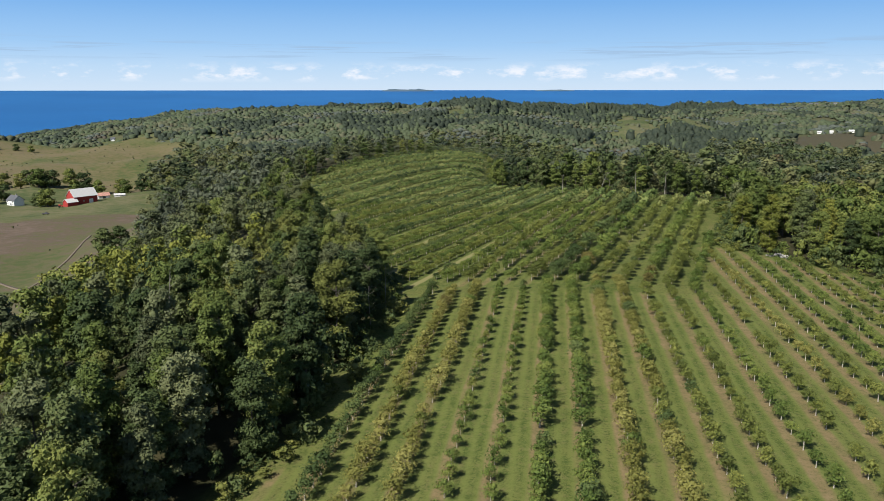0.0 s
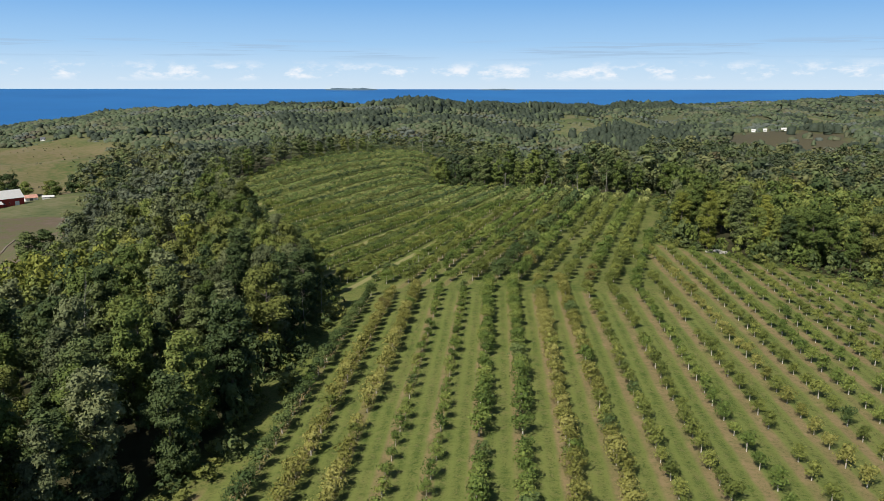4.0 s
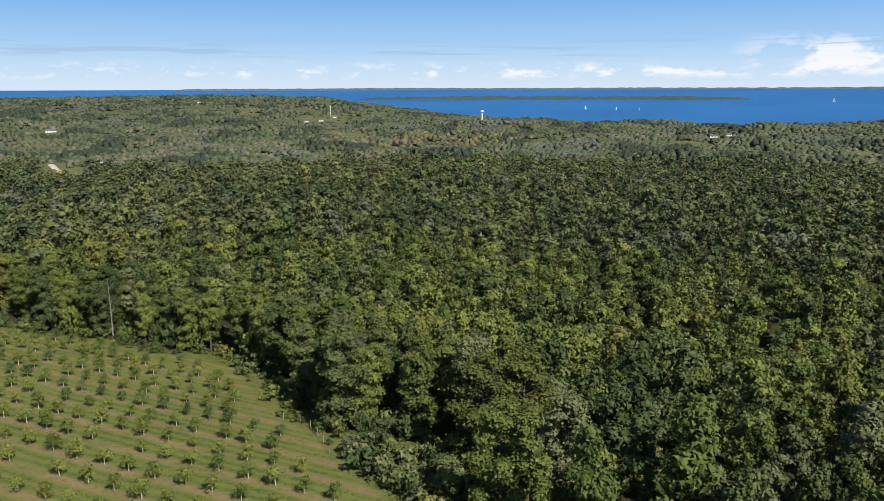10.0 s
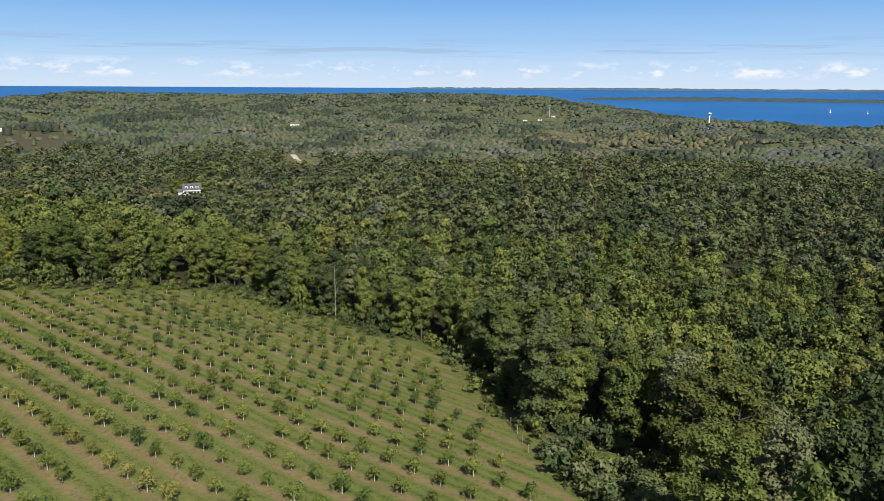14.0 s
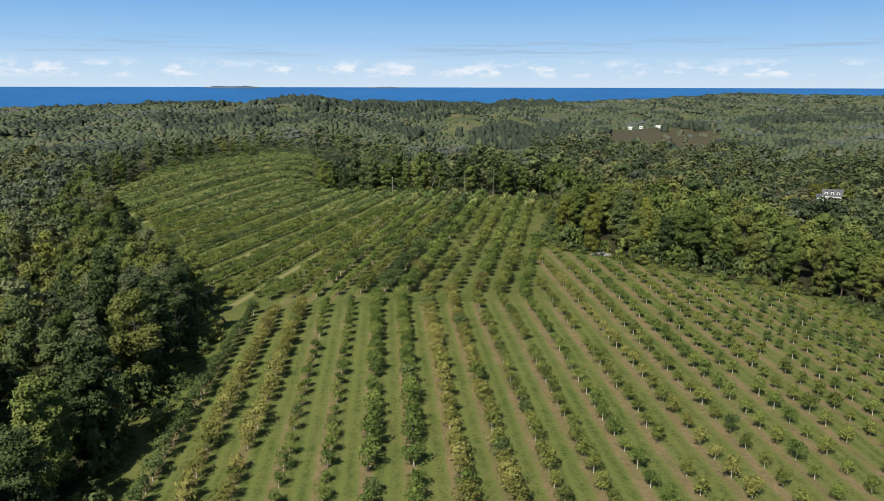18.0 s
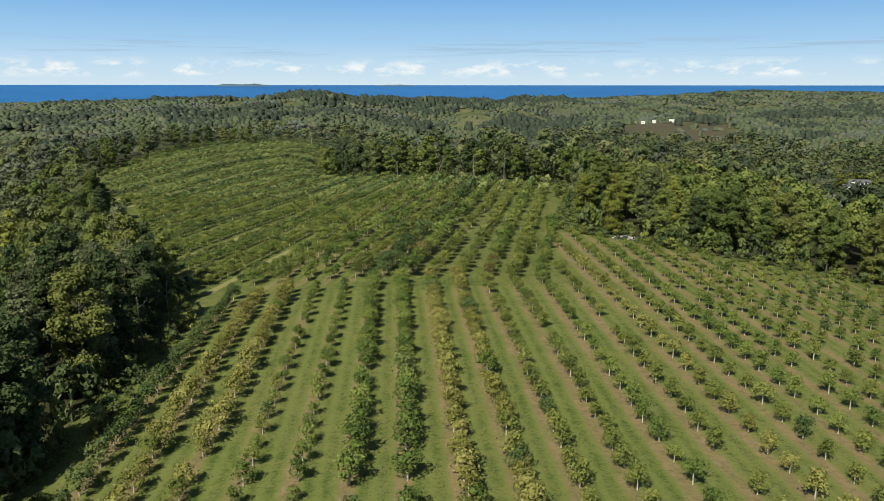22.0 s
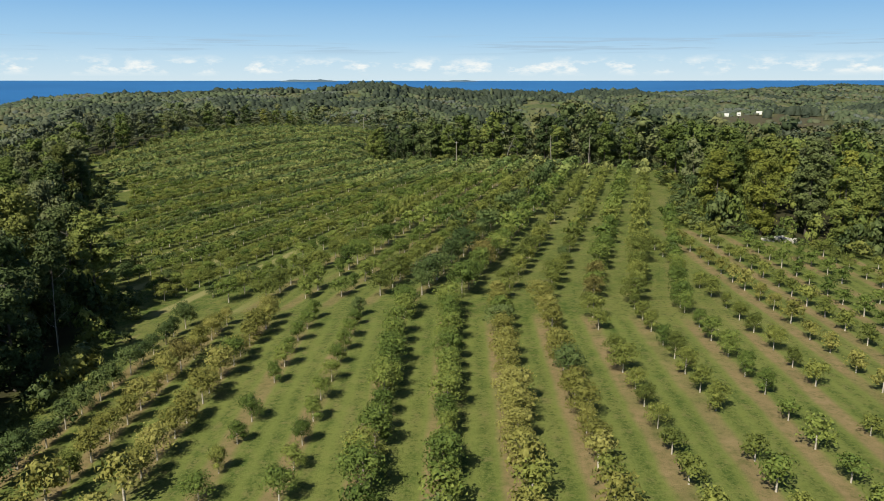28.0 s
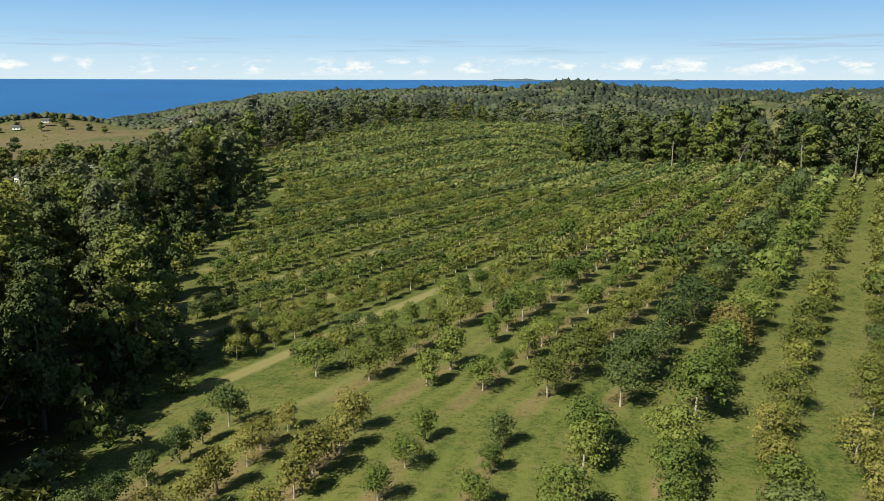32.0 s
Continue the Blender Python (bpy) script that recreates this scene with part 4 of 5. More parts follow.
def woods():
    rs = np.random.RandomState(21)
    near = woodland_places(lambda r: 8.3 + 0.005 * max(0, r - 280), 45, 900, 3, -60, 102)
    d = edge_distance(CLEARED, near[:, 0], near[:, 1])
    dist = np.hypot(near[:, 0], near[:, 1] - 60)
    order = np.argsort(np.where(near[:, 1] > 40, 2.4 * d + 0.13 * dist, 1e6))
    lone, rest = near[order[:300]], near[order[300:]]
    models = {}
    for tone in GREENS:
        for v in range(3):
            cv, cf = crown(400 + v, 1.0, (0.20, 0.23, 0.18)[v], (0.02, 0.05, 0.01)[v], 36, 62, 0.0175, core=2, pointed=0.4, folded=False, skirt=True, ragged=0.15)
            tv, tf = trunk(500 + v, 0.9, 0.010, 5, 0.25, 0.15)
            models[tone, v] = (mesh_of("trunk", tv, tf, [BARK], smooth_faces=True), mesh_of("crown", cv, cf, [LEAF[tone]]))
    for tone in GREENS:
        for v in (3, 4, 5):
            cv, cf = crown(420 + v, 1.0, (0.20, 0.22, 0.18)[v - 3], (0.04, 0.02, 0.06)[v - 3], 46, 185, 0.0092, core=1, pointed=(0.45, 0.35, 0.55)[v - 3], folded=False, skirt=True, ragged=0.2)
            models[tone, v] = (models[tone, v - 3][0], mesh_of("crown", cv, cf, [LEAF[tone]]))
    words = {"fresh": "tall green maple", "deep": "tall dark green beech", "olive": "tall olive green hardwood", "bronze": "tall hardwood turning bronze",
             "yellow": "tall hardwood turning yellow", "grey": "tall grey-green aspen"}
    protos = {}
    for x, y, s in lone:
        tone, v = tone_at(x, y, rs), rs.randint(3)
        if y < 300:
            v += 3
        h = growth(x, y, rs.uniform(16, 24))
        w = max(h, 16) * rs.uniform(0.9, 1.2)
        m = pose(x, y, float(terrain(x, y)), 0, 0, rs.uniform(0, 360)) @ Matrix.Diagonal((w, w, h, 1))
        if (tone, v) not in protos:
            protos[tone, v] = tree_thing("forest_tree", *models[tone, v], words[tone] + " at the edge of the wood", "tree", "trees along the edge of the wood")
            protos[tone, v].matrix_basis = m
        else:
            copy_thing(protos[tone, v], Matrix()).matrix_basis = m
    rr = np.hypot(rest[:, 0], rest[:, 1] - 15)
    close_by = (np.abs(rest[:, 0] + 62) < 42) & (np.abs(rest[:, 1] - 180) < 70)
    for name, sel, templates, label in (
            ("western_woodland", close_by, [crown(640 + v, 1.0, 0.20, 0.04, 34, 84, 0.0125, core=2, pointed=0.45, folded=False, skirt=True, ragged=0.15) for v in range(3)], "tall dark hardwood trees beside the orchard"),
            ("woodland", (rr < 185) & ~close_by, [crown(600 + v, 1.0, 0.21, 0.05, 28, 60, 0.0135, core=1, pointed=0.6, folded=False, skirt=True, ragged=0.15) for v in range(4)], "tall hardwood trees standing close together"),
            ("deep_woodland", (rr >= 185) & (rr < 330) & ~close_by, [crown(620 + v, 1.0, (0.23, 0.21, 0.25, 0.22, 0.24)[v], 0.18, 18, 30, 0.0200, core=2, pointed=(0.6, 0.75, 0.45, 0.65, 0.55)[v], folded=False, ragged=0.2, up=0.32) for v in range(5)], "dense hardwood forest turning in early autumn"),
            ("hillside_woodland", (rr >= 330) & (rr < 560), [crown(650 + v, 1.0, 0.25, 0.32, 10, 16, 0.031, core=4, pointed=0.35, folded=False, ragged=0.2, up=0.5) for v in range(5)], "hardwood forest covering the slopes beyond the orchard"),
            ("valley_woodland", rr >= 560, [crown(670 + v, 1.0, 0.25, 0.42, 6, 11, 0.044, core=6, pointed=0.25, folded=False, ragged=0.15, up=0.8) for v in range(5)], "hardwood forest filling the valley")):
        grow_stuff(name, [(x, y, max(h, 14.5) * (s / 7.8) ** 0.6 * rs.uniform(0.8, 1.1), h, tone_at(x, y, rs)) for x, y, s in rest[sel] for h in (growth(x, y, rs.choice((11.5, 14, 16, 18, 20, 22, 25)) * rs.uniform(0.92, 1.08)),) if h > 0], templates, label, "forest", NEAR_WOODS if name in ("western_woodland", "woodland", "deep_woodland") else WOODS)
    far = np.concatenate([woodland_places(lambda r: 7.6 + 0.0032 * (r - 900), 900, 2100, 4, -60, 98), woodland_places(lambda r: 12.6 + 0.006 * (r - 2100), 2100, 4650, 5, -60, 98)])
    far = far[rs.uniform(0, 1, len(far)) > np.maximum(0.4 * scrub(far[:, 0], far[:, 1]), 0.93 * old_field(far[:, 0], far[:, 1]))]
    x, y, s = far.T
    tall = closed_wood(x, y)
    sparse = (tall < 0.3) & (rs.uniform(0, 1, len(far)) < 0.15)
    far, x, y, s, tall = far[~sparse], x[~sparse], y[~sparse], s[~sparse], tall[~sparse]
    h = (rs.uniform(2.0, 4.5, len(far)) + tall * rs.uniform(5, 9, len(far)) + 5 * (tall > 0.95)) * (1 - 0.35 * scrub(x, y))
    for cx, cy, half, reach in LOW_GROWTH:
        r = math.hypot(cx, cy)
        u, v = ((cx - x) * cx + (cy - y) * cy) / r, np.abs((x - cx) * cy - (y - cy) * cx) / r
        low = (u > -14) & (u < reach) & (v < half)
        h = np.where(low, np.where(u < 12, 0, np.minimum(h, 0.6 + 0.065 * u)), h)
    # stands of one kind gather in patches, with few strays among them
    kind = 0.62 * waves(x, y, 240, 81) + 0.5 * waves(x, y, 95, 82) + rs.normal(0, 0.13, len(far))
    rr, az = np.hypot(x, y - 30), np.degrees(np.arctan2(x, y - 30))
    kind = kind + 0.028 * wooded_ridges(x, y, rr, az)
    drift = waves(x, y, 150, 84) + rs.normal(0, 0.25, len(far))
    roll = rs.uniform(0, 1, len(far))
    autumn = (np.abs(np.degrees(np.arctan2(x, y)) - 60) < 8) & (np.hypot(x, y) > 1250) & (np.hypot(x, y) < 1650)
    pale = (scrub(x, y) > 0.3) & (kind < 0.0)
    tone = np.select([autumn & (roll < 0.45), pale & (roll > 0.65), (tall > 0.95) | (kind > 0.36), kind > 0.0, kind > -0.42, drift > 0.75],
                     [np.where(roll < 0.2, "bronze", "yellow"), "straw", np.where(roll < 0.9, "deep", "fresh"), np.where(roll < 0.85, "fresh", "olive"),
                      np.where(drift > 0.1, "olive", "fresh"), "bronze"], "grey")
    h = h * np.clip(1.0 + 0.55 * kind, 0.6, 1.5)
    wide = s * rs.uniform(0.6, 1.25, len(far)) * (1 + 0.3 * tall)
    wide = np.minimum(wide, 2.0 * h + 0.5)
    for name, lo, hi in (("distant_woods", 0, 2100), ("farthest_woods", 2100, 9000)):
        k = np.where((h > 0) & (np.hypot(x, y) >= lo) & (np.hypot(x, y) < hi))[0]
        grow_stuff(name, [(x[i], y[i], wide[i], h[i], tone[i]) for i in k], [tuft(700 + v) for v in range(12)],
                   "distant rolling woodland as far as the lake", "forest", HAZED_WOODS, 0.6, True)


woods()


# ---- brush and dead trees along the edges of the woods ----
def edge_brush():
    rs = np.random.RandomState(77)
    places = []
    for (x0, y0), (x1, y1) in zip(CLEARED, CLEARED[1:]):
        n = int(math.hypot(x1 - x0, y1 - y0) / 1.7)
        for i in range(n):
            t = (i + rs.uniform()) / n
            x, y = x0 + (x1 - x0) * t, y0 + (y1 - y0) * t
            nx, ny = (y1 - y0), -(x1 - x0)
            k = math.hypot(nx, ny)
            o = rs.uniform(-1.5, 4.0)
            x, y = x - nx / k * o, y - ny / k * o
            h = rs.uniform(0.8, 3.8) if x > -30 else rs.uniform(1.0, 3.8)
            if y > 55 and x > -190 and not (-25 < x < 50 and 355 < y < 372 and h > 2):
                places.append((x, y, h * rs.uniform(0.8, 1.4), h, ("fresh", "olive", "deep", "deep")[rs.randint(4)]))
    for (x0, y0), (x1, y1) in zip(CLEARED, CLEARED[1:]):
        k = math.hypot(x1 - x0, y1 - y0)
        for i in range(int(k / 4)):
            t, o = rs.uniform(), rs.uniform(3.5, 10)
            x, y, h = x0 + (x1 - x0) * t - (y1 - y0) / k * o, y0 + (y1 - y0) * t + (x1 - x0) / k * o, rs.uniform(4, 8.5)
            if 55 < y < 330:
                places.append((x, y, h * rs.uniform(0.5, 0.8), h, ("fresh", "deep", "deep")[rs.randint(3)]))
    for i in range(420):
        x, y = rs.uniform(62, 106), rs.uniform(35, 80)
        if not inside(CLEARED, np.array([x]), np.array([y]))[0] and x < 1.75 * y:
            h = rs.uniform(2.0, 5.0)
            places.append((x, y, h * rs.uniform(0.9, 1.3), h, ("grey", "olive", "grey", "deep")[rs.randint(4)]))
    grow_stuff("edge_brush", places, [crown(800 + v, 1.0, 0.55, 0.0, 6, 28, 0.068, core=3, folded=False, skirt=True) for v in range(4)], "tangled brush and saplings along the edge of the wood", "brush", NEAR_WOODS)


edge_brush()


DEAD_WOOD = plain("dead_wood", (0.20, 0.185, 0.16), 0.9, 0.3, 2.5, 0.2, bump=0.4)


def snag(seed, height, lean, r):
    rs = np.random.RandomState(seed)
    tip = (lean[0] * height, lean[1] * height, height)
    mid = (tip[0] * 0.45 + rs.uniform(-0.2, 0.2), tip[1] * 0.45, height * 0.5)
    stem = tube([(0, 0, -0.4), mid, tip], [r, r * 0.7, r * 0.2], 7)
    arms = []
    for i in range(7):
        z = rs.uniform(0.35, 0.92)
        b = (tip[0] * z, tip[1] * z, height * z)
        a, ln = rs.uniform(0, 6.28), height * rs.uniform(0.06, 0.16)
        arms.append(tube([b, (b[0] + math.cos(a) * ln * 0.6, b[1] + math.sin(a) * ln * 0.6, b[2] + ln * 0.5), (b[0] + math.cos(a) * ln, b[1] + math.sin(a) * ln, b[2] + ln * 1.1)],
                         [r * 0.3, r * 0.18, r * 0.05], 4))
    root = new("dead_tree")
    for n, g in [("trunk", stem)] + [("branch", a) for a in arms]:
        o = new(n, mesh_of(n, g[0], g[1], [DEAD_WOOD], smooth_faces=True))
        o.parent = root
    return tagged(root, "bare dead tree with a bleached pale trunk", "dead tree", "dead trees in the wood")


for i, (x, y, h, lean, r) in enumerate([(62.0, 243.5, 15.5, (0.05, 0.0), 0.13), (131.5, 180.0, 17, (0.02, 0.03), 0.2), (112.0, 89.5, 15, (0.10, 0.02), 0.22), (-84, 128, 21, (0.05, 0.1), 0.14),
                                        (14, 369, 11, (-0.06, 0), 0.2), (-3, 376, 11, (0.35, 0), 0.16), (27, 368, 12, (0.01, 0), 0.18), (-51.5, 172, 13, (0.0, 0.04), 0.08), (-51, 158, 12, (-0.04, 0.0), 0.08)]):
    snag(900 + i, h, lean, r).matrix_basis = pose(x, y, float(terrain(x, y)))


# ---- stones cleared from the field ----
def stone_pile(x, y):
    rs = np.random.RandomState(5)
    root = new("stone_pile")
    root.matrix_basis = pose(x, y, float(terrain(x, y)))
    shapes = [lumpy_ball((0, 0, 0), (0.5, 0.4, 0.32), rs, 3, 7, 0.2) for _ in range(4)]
    meshes = [mesh_of("stone", v, f, [FIELDSTONE], smooth_faces=False) for v, f in shapes]
    for i in range(46):
        o = new("stone", meshes[i % 4])
        o.parent = root
        d = rs.uniform(0, 1) ** 0.7
        a, s = rs.uniform(0, 6.28), rs.uniform(0.6, 1.5)
        o.matrix_basis = pose(math.cos(a) * d * 3.2, math.sin(a) * d * 1.5, 0.12 + 0.75 * (1 - d) * rs.uniform(0.6, 1), rs.uniform(0, 360), rs.uniform(0, 360), rs.uniform(0, 360)) @ Matrix.Scale(s, 4)
    return tagged(root, "heap of pale fieldstones at the edge of the orchard", "stone pile")


stone_pile(52.6, 245.0)


def fence(points):
    root = new("wire_fence")
    for (x0, y0), (x1, y1) in zip(points, points[1:]):
        z0, z1 = float(terrain(x0, y0)), float(terrain(x1, y1))
        o = new("post", mesh_of("post", *tube([(x0, y0, z0 - 0.3), (x0 + 0.02, y0, z0 + 1.5)], [0.07, 0.055], 6), [PALE_BARK], smooth_faces=True))
        o.parent = root
        for h in (0.5, 0.9, 1.3):
            w = new("wire", mesh_of("wire", *tube([(x0, y0, z0 + h), (x1, y1, z1 + h)], [0.012, 0.012], 4), [DARK_METAL]))
            w.parent = root
    return tagged(root, "weathered post and wire fence beside the wood", "fence")


fence([(103.5, 99), (104.0, 95.5), (102.5, 92), (100, 88.5), (97, 85), (94, 81.5), (90, 77.5)])


# ---- buildings ----
def part(name, bm, mat, parent, label=""):
    me = bpy.data.meshes.new(name)
    bm.to_mesh(me)
    bm.free()
    me.materials.append(mat)
    o = new(name, me)
    o.parent = parent
    return tagged(o, label)


def box(x0, x1, y0, y1, z0, z1, bevel=0.0):
    bm = bmesh.new()
    vs = [bm.verts.new((x, y, z)) for x in (x0, x1) for y in (y0, y1) for z in (z0, z1)]
    for f in ((0, 1, 3, 2), (4, 6, 7, 5), (0, 4, 5, 1), (2, 3, 7, 6), (0, 2, 6, 4), (1, 5, 7, 3)):
        bm.faces.new([vs[i] for i in f])
    if bevel:
        bmesh.ops.bevel(bm, geom=bm.edges[:], offset=bevel, segments=1, affect="EDGES")
    return bm


def gable_wall(x, thick, W, eave, ridge):
    bm = bmesh.new()
    prof = [(-W / 2, -0.6), (W / 2, -0.6), (W / 2, eave), (0, ridge), (-W / 2, eave)]
    a, b = [bm.verts.new((x, y, z)) for y, z in prof], [bm.verts.new((x + thick, y, z)) for y, z in prof]
    bm.faces.new(a[::-1])
    bm.faces.new(b)
    for i in range(5):
        bm.faces.new((a[i], a[(i + 1) % 5], b[(i + 1) % 5], b[i]))
    return bm


def roof_slope(L, W, eave, ridge, side, over=0.5, thick=0.22):
    """One slope of a gable roof, with its overhang; side is -1 or 1."""
    k = (ridge - eave) / (W / 2)
    bm = bmesh.new()
    rows = []
    for y, z in ((0.0, ridge), (W / 2 + over, eave - over * k)):
        rows.append([bm.verts.new((x, side * y, z + h)) for x in (-L / 2 - over, L / 2 + over) for h in (0.02, thick)])
    a, b = rows
    for f in ((a[0], a[2], a[3], a[1]), (b[0], b[1], b[3], b[2]), (a[1], a[3], b[3], b[1]), (a[0], b[0], b[2], a[2]), (a[0], a[1], b[1], b[0]), (a[2], b[2], b[3], a[3])):
        bm.faces.new(f)
    bmesh.ops.recalc_face_normals(bm, faces=bm.faces[:])
    return bm


def window(parent, u, z, w, h, y, out, trim):
    """A window on a long wall: y is the wall's face, out -1 or 1."""
    f = part("window", box(u - w / 2 - 0.1, u + w / 2 + 0.1, *sorted((y, y + out * 0.06)), z - 0.1, z + h + 0.1, 0.01), trim, parent)
    part("pane", box(u - w / 2, u + w / 2, *sorted((y + out * 0.03, y + out * 0.075)), z, z + h), DARK_GLASS, f)


def gable_building(name, label, category, x, y, ridge_az, L, W, eave, ridge, wall, roof, windows=(), door=None, chimney=False, dormers=(), porch=False, group="", dz=0.0):
    root = new(name)
    root.matrix_basis = pose(x, y, float(terrain(x, y)) + dz, 0, 0, 90 - ridge_az)
    t = 0.25
    part("wall", box(-L / 2, L / 2, -W / 2, -W / 2 + t, -0.6, eave), wall, root)
    part("wall", box(-L / 2, L / 2, W / 2 - t, W / 2, -0.6, eave), wall, root)
    part("gable_wall", gable_wall(-L / 2 - 0.003, t, W - 0.01, eave, ridge), wall, root)
    part("gable_wall", gable_wall(L / 2 - t + 0.003, t, W - 0.01, eave, ridge), wall, root)
    for s in (-1, 1):
        part("roof", roof_slope(L, W, eave, ridge, s), roof, root)
    for u, z, w, h, s in windows:
        window(root, u, z, w, h, s * W / 2, s, WHITE_SIDING)
    if door:
        u, w, h, s, mat = door
        part("door", box(u - w / 2, u + w / 2, *sorted((s * W / 2, s * (W / 2 + 0.08))), 0, h, 0.02), mat, root)
    if chimney:
        part("chimney", box(L * 0.2, L * 0.2 + 0.9, -0.45, 0.45, ridge - 0.8, ridge + 1.4, 0.04), FIELDSTONE, root, "stone chimney")
    for u, s in dormers:
        d = part("dormer", box(u - 1.05, u + 1.05, *sorted((s * W * 0.12, s * W * 0.44)), eave - 0.2, eave + 2.3), wall, root)
        part("dormer_roof", dormer_roof(u, s, W, eave), roof, d)
        part("pane", box(u - 0.5, u + 0.5, *sorted((s * W * 0.44, s * (W * 0.44 + 0.06))), eave + 0.7, eave + 1.9), DARK_GLASS, d)
    if porch:
        part("porch_roof", box(-L / 2 + 0.5, L / 2 - 0.5, -W / 2 - 2.4, -W / 2 - 0.003, 2.6, 2.8, 0.02), roof, root)
        part("porch_floor", box(-L / 2 + 0.5, L / 2 - 0.5, -W / 2 - 2.4, -W / 2 - 0.003, -0.5, 0.1), WHITE_SIDING, root)
        for i in range(6):
            px = -L / 2 + 0.8 + i * (L - 1.6) / 5
            part("porch_post", box(px - 0.1, px + 0.1, -W / 2 - 2.3, -W / 2 - 2.1, 0.1, 2.6), WHITE_SIDING, root)
    return tagged(root, label, category, group)


def dormer_roof(u, s, W, eave):
    bm = bmesh.new()
    y0, y1 = s * W * 0.05, s * (W * 0.44 + 0.25)
    a = [bm.verts.new((u + dx, y, eave + z)) for y in (y0, y1) for dx, z in ((-1.15, 2.2), (0, 3.3), (1.15, 2.2))]
    b = [bm.verts.new((v.co.x, v.co.y, v.co.z + 0.14)) for v in a]
    for q in (b, a):
        bm.faces.new((q[0], q[1], q[4], q[3]))
        bm.faces.new((q[1], q[2], q[5], q[4]))
    for i, j in ((0, 1), (1, 2), (2, 5), (5, 4), (4, 3), (3, 0)):
        bm.faces.new((a[i], a[j], b[j], b[i]))
    bmesh.ops.recalc_face_normals(bm, faces=bm.faces[:])
    return bm


def farm():
    gable_building("barn", "red wooden barn with a pale metal roof", "barn", -447, 575, 25, 21, 13, 7.0, 13.0, RED_BOARDS, METAL_ROOF,
                   windows=[(-6, 2.5, 0.9, 1.0, -1), (-2, 2.5, 0.9, 1.0, -1)], door=(4.5, 3.6, 4.2, -1, WHITE_SIDING))
    gable_building("barn_annex", "low red barn annex with a pale metal roof", "barn", -447.5, 560.5, 25, 9, 8, 3.6, 6.2, RED_BOARDS, METAL_ROOF, door=(0, 2.4, 2.6, -1, RED_BOARDS))
    gable_building("machine_shed", "small shed with a rusty metal roof", "shed", -452, 610, 40, 10, 7, 3.0, 5.2, WHITE_SIDING, RUSTY_ROOF, door=(0, 2.6, 2.4, -1, DARK_METAL))
    gable_building("poultry_shed", "low grey shed with a pale roof", "shed", -436, 612, 60, 9, 5, 1.6, 2.6, METAL_ROOF, METAL_ROOF, windows=[(-2, 0.7, 1.0, 0.6, -1), (2, 0.7, 1.0, 0.6, -1)])
    gable_building("farmhouse", "white farmhouse with a grey roof behind shade trees", "house", -512, 571, 110, 12, 9, 5.2, 9.0, WHITE_SIDING, GREY_SHINGLE,
                   windows=[(-4, 1.0, 1, 1.5, -1), (0, 1.0, 1, 1.5, -1), (4, 1.0, 1, 1.5, -1), (-4, 3.4, 1, 1.3, -1), (4, 3.4, 1, 1.3, -1)], door=(2, 1.0, 2.1, -1, DARK_METAL), chimney=True)
    # tractor and a parked car
    tr = new("tractor")
    tr.matrix_basis = pose(-452, 553, float(terrain(-452, 553)), 0, 0, 30)
    part("hood", box(0.2, 2.2, -0.45, 0.45, 0.8, 1.6, 0.08), RED_PAINT, tr)
    part("cab", box(-1.1, 0.2, -0.7, 0.7, 0.9, 2.6, 0.08), RED_PAINT, tr)
    for wx, wy, r in ((-0.6, 0.95, 0.85), (-0.6, -0.95, 0.85), (1.7, 0.75, 0.5), (1.7, -0.75, 0.5)):
        w = new("wheel", mesh_of("wheel", *tube([(wx, wy - 0.2, r), (wx, wy - 0.19, r), (wx, wy + 0.19, r), (wx, wy + 0.2, r)], [0.05, r, r, 0.05], 14), [RUBBER]))
        w.parent = tr
    tagged(tr, "red farm tractor parked by the barn", "tractor")
    car = new("pickup_truck")
    car.matrix_basis = pose(-430, 509, float(terrain(-430, 509)), 0, 0, 15)
    part("body", box(-2.6, 2.6, -0.95, 0.95, 0.45, 1.15, 0.12), DARK_METAL, car)
    part("cabin", box(-0.4, 1.3, -0.85, 0.85, 1.1, 1.85, 0.15), DARK_METAL, car)
    for wx in (-1.6, 1.7):
        for wy in (-0.85, 0.85):
            w = new("wheel", mesh_of("wheel", *tube([(wx, wy - 0.14, 0.38), (wx, wy - 0.13, 0.38), (wx, wy + 0.13, 0.38), (wx, wy + 0.14, 0.38)], [0.05, 0.38, 0.38, 0.05], 14), [RUBBER]))
            w.parent = car
    tagged(car, "dark pickup truck parked on the grass", "car")


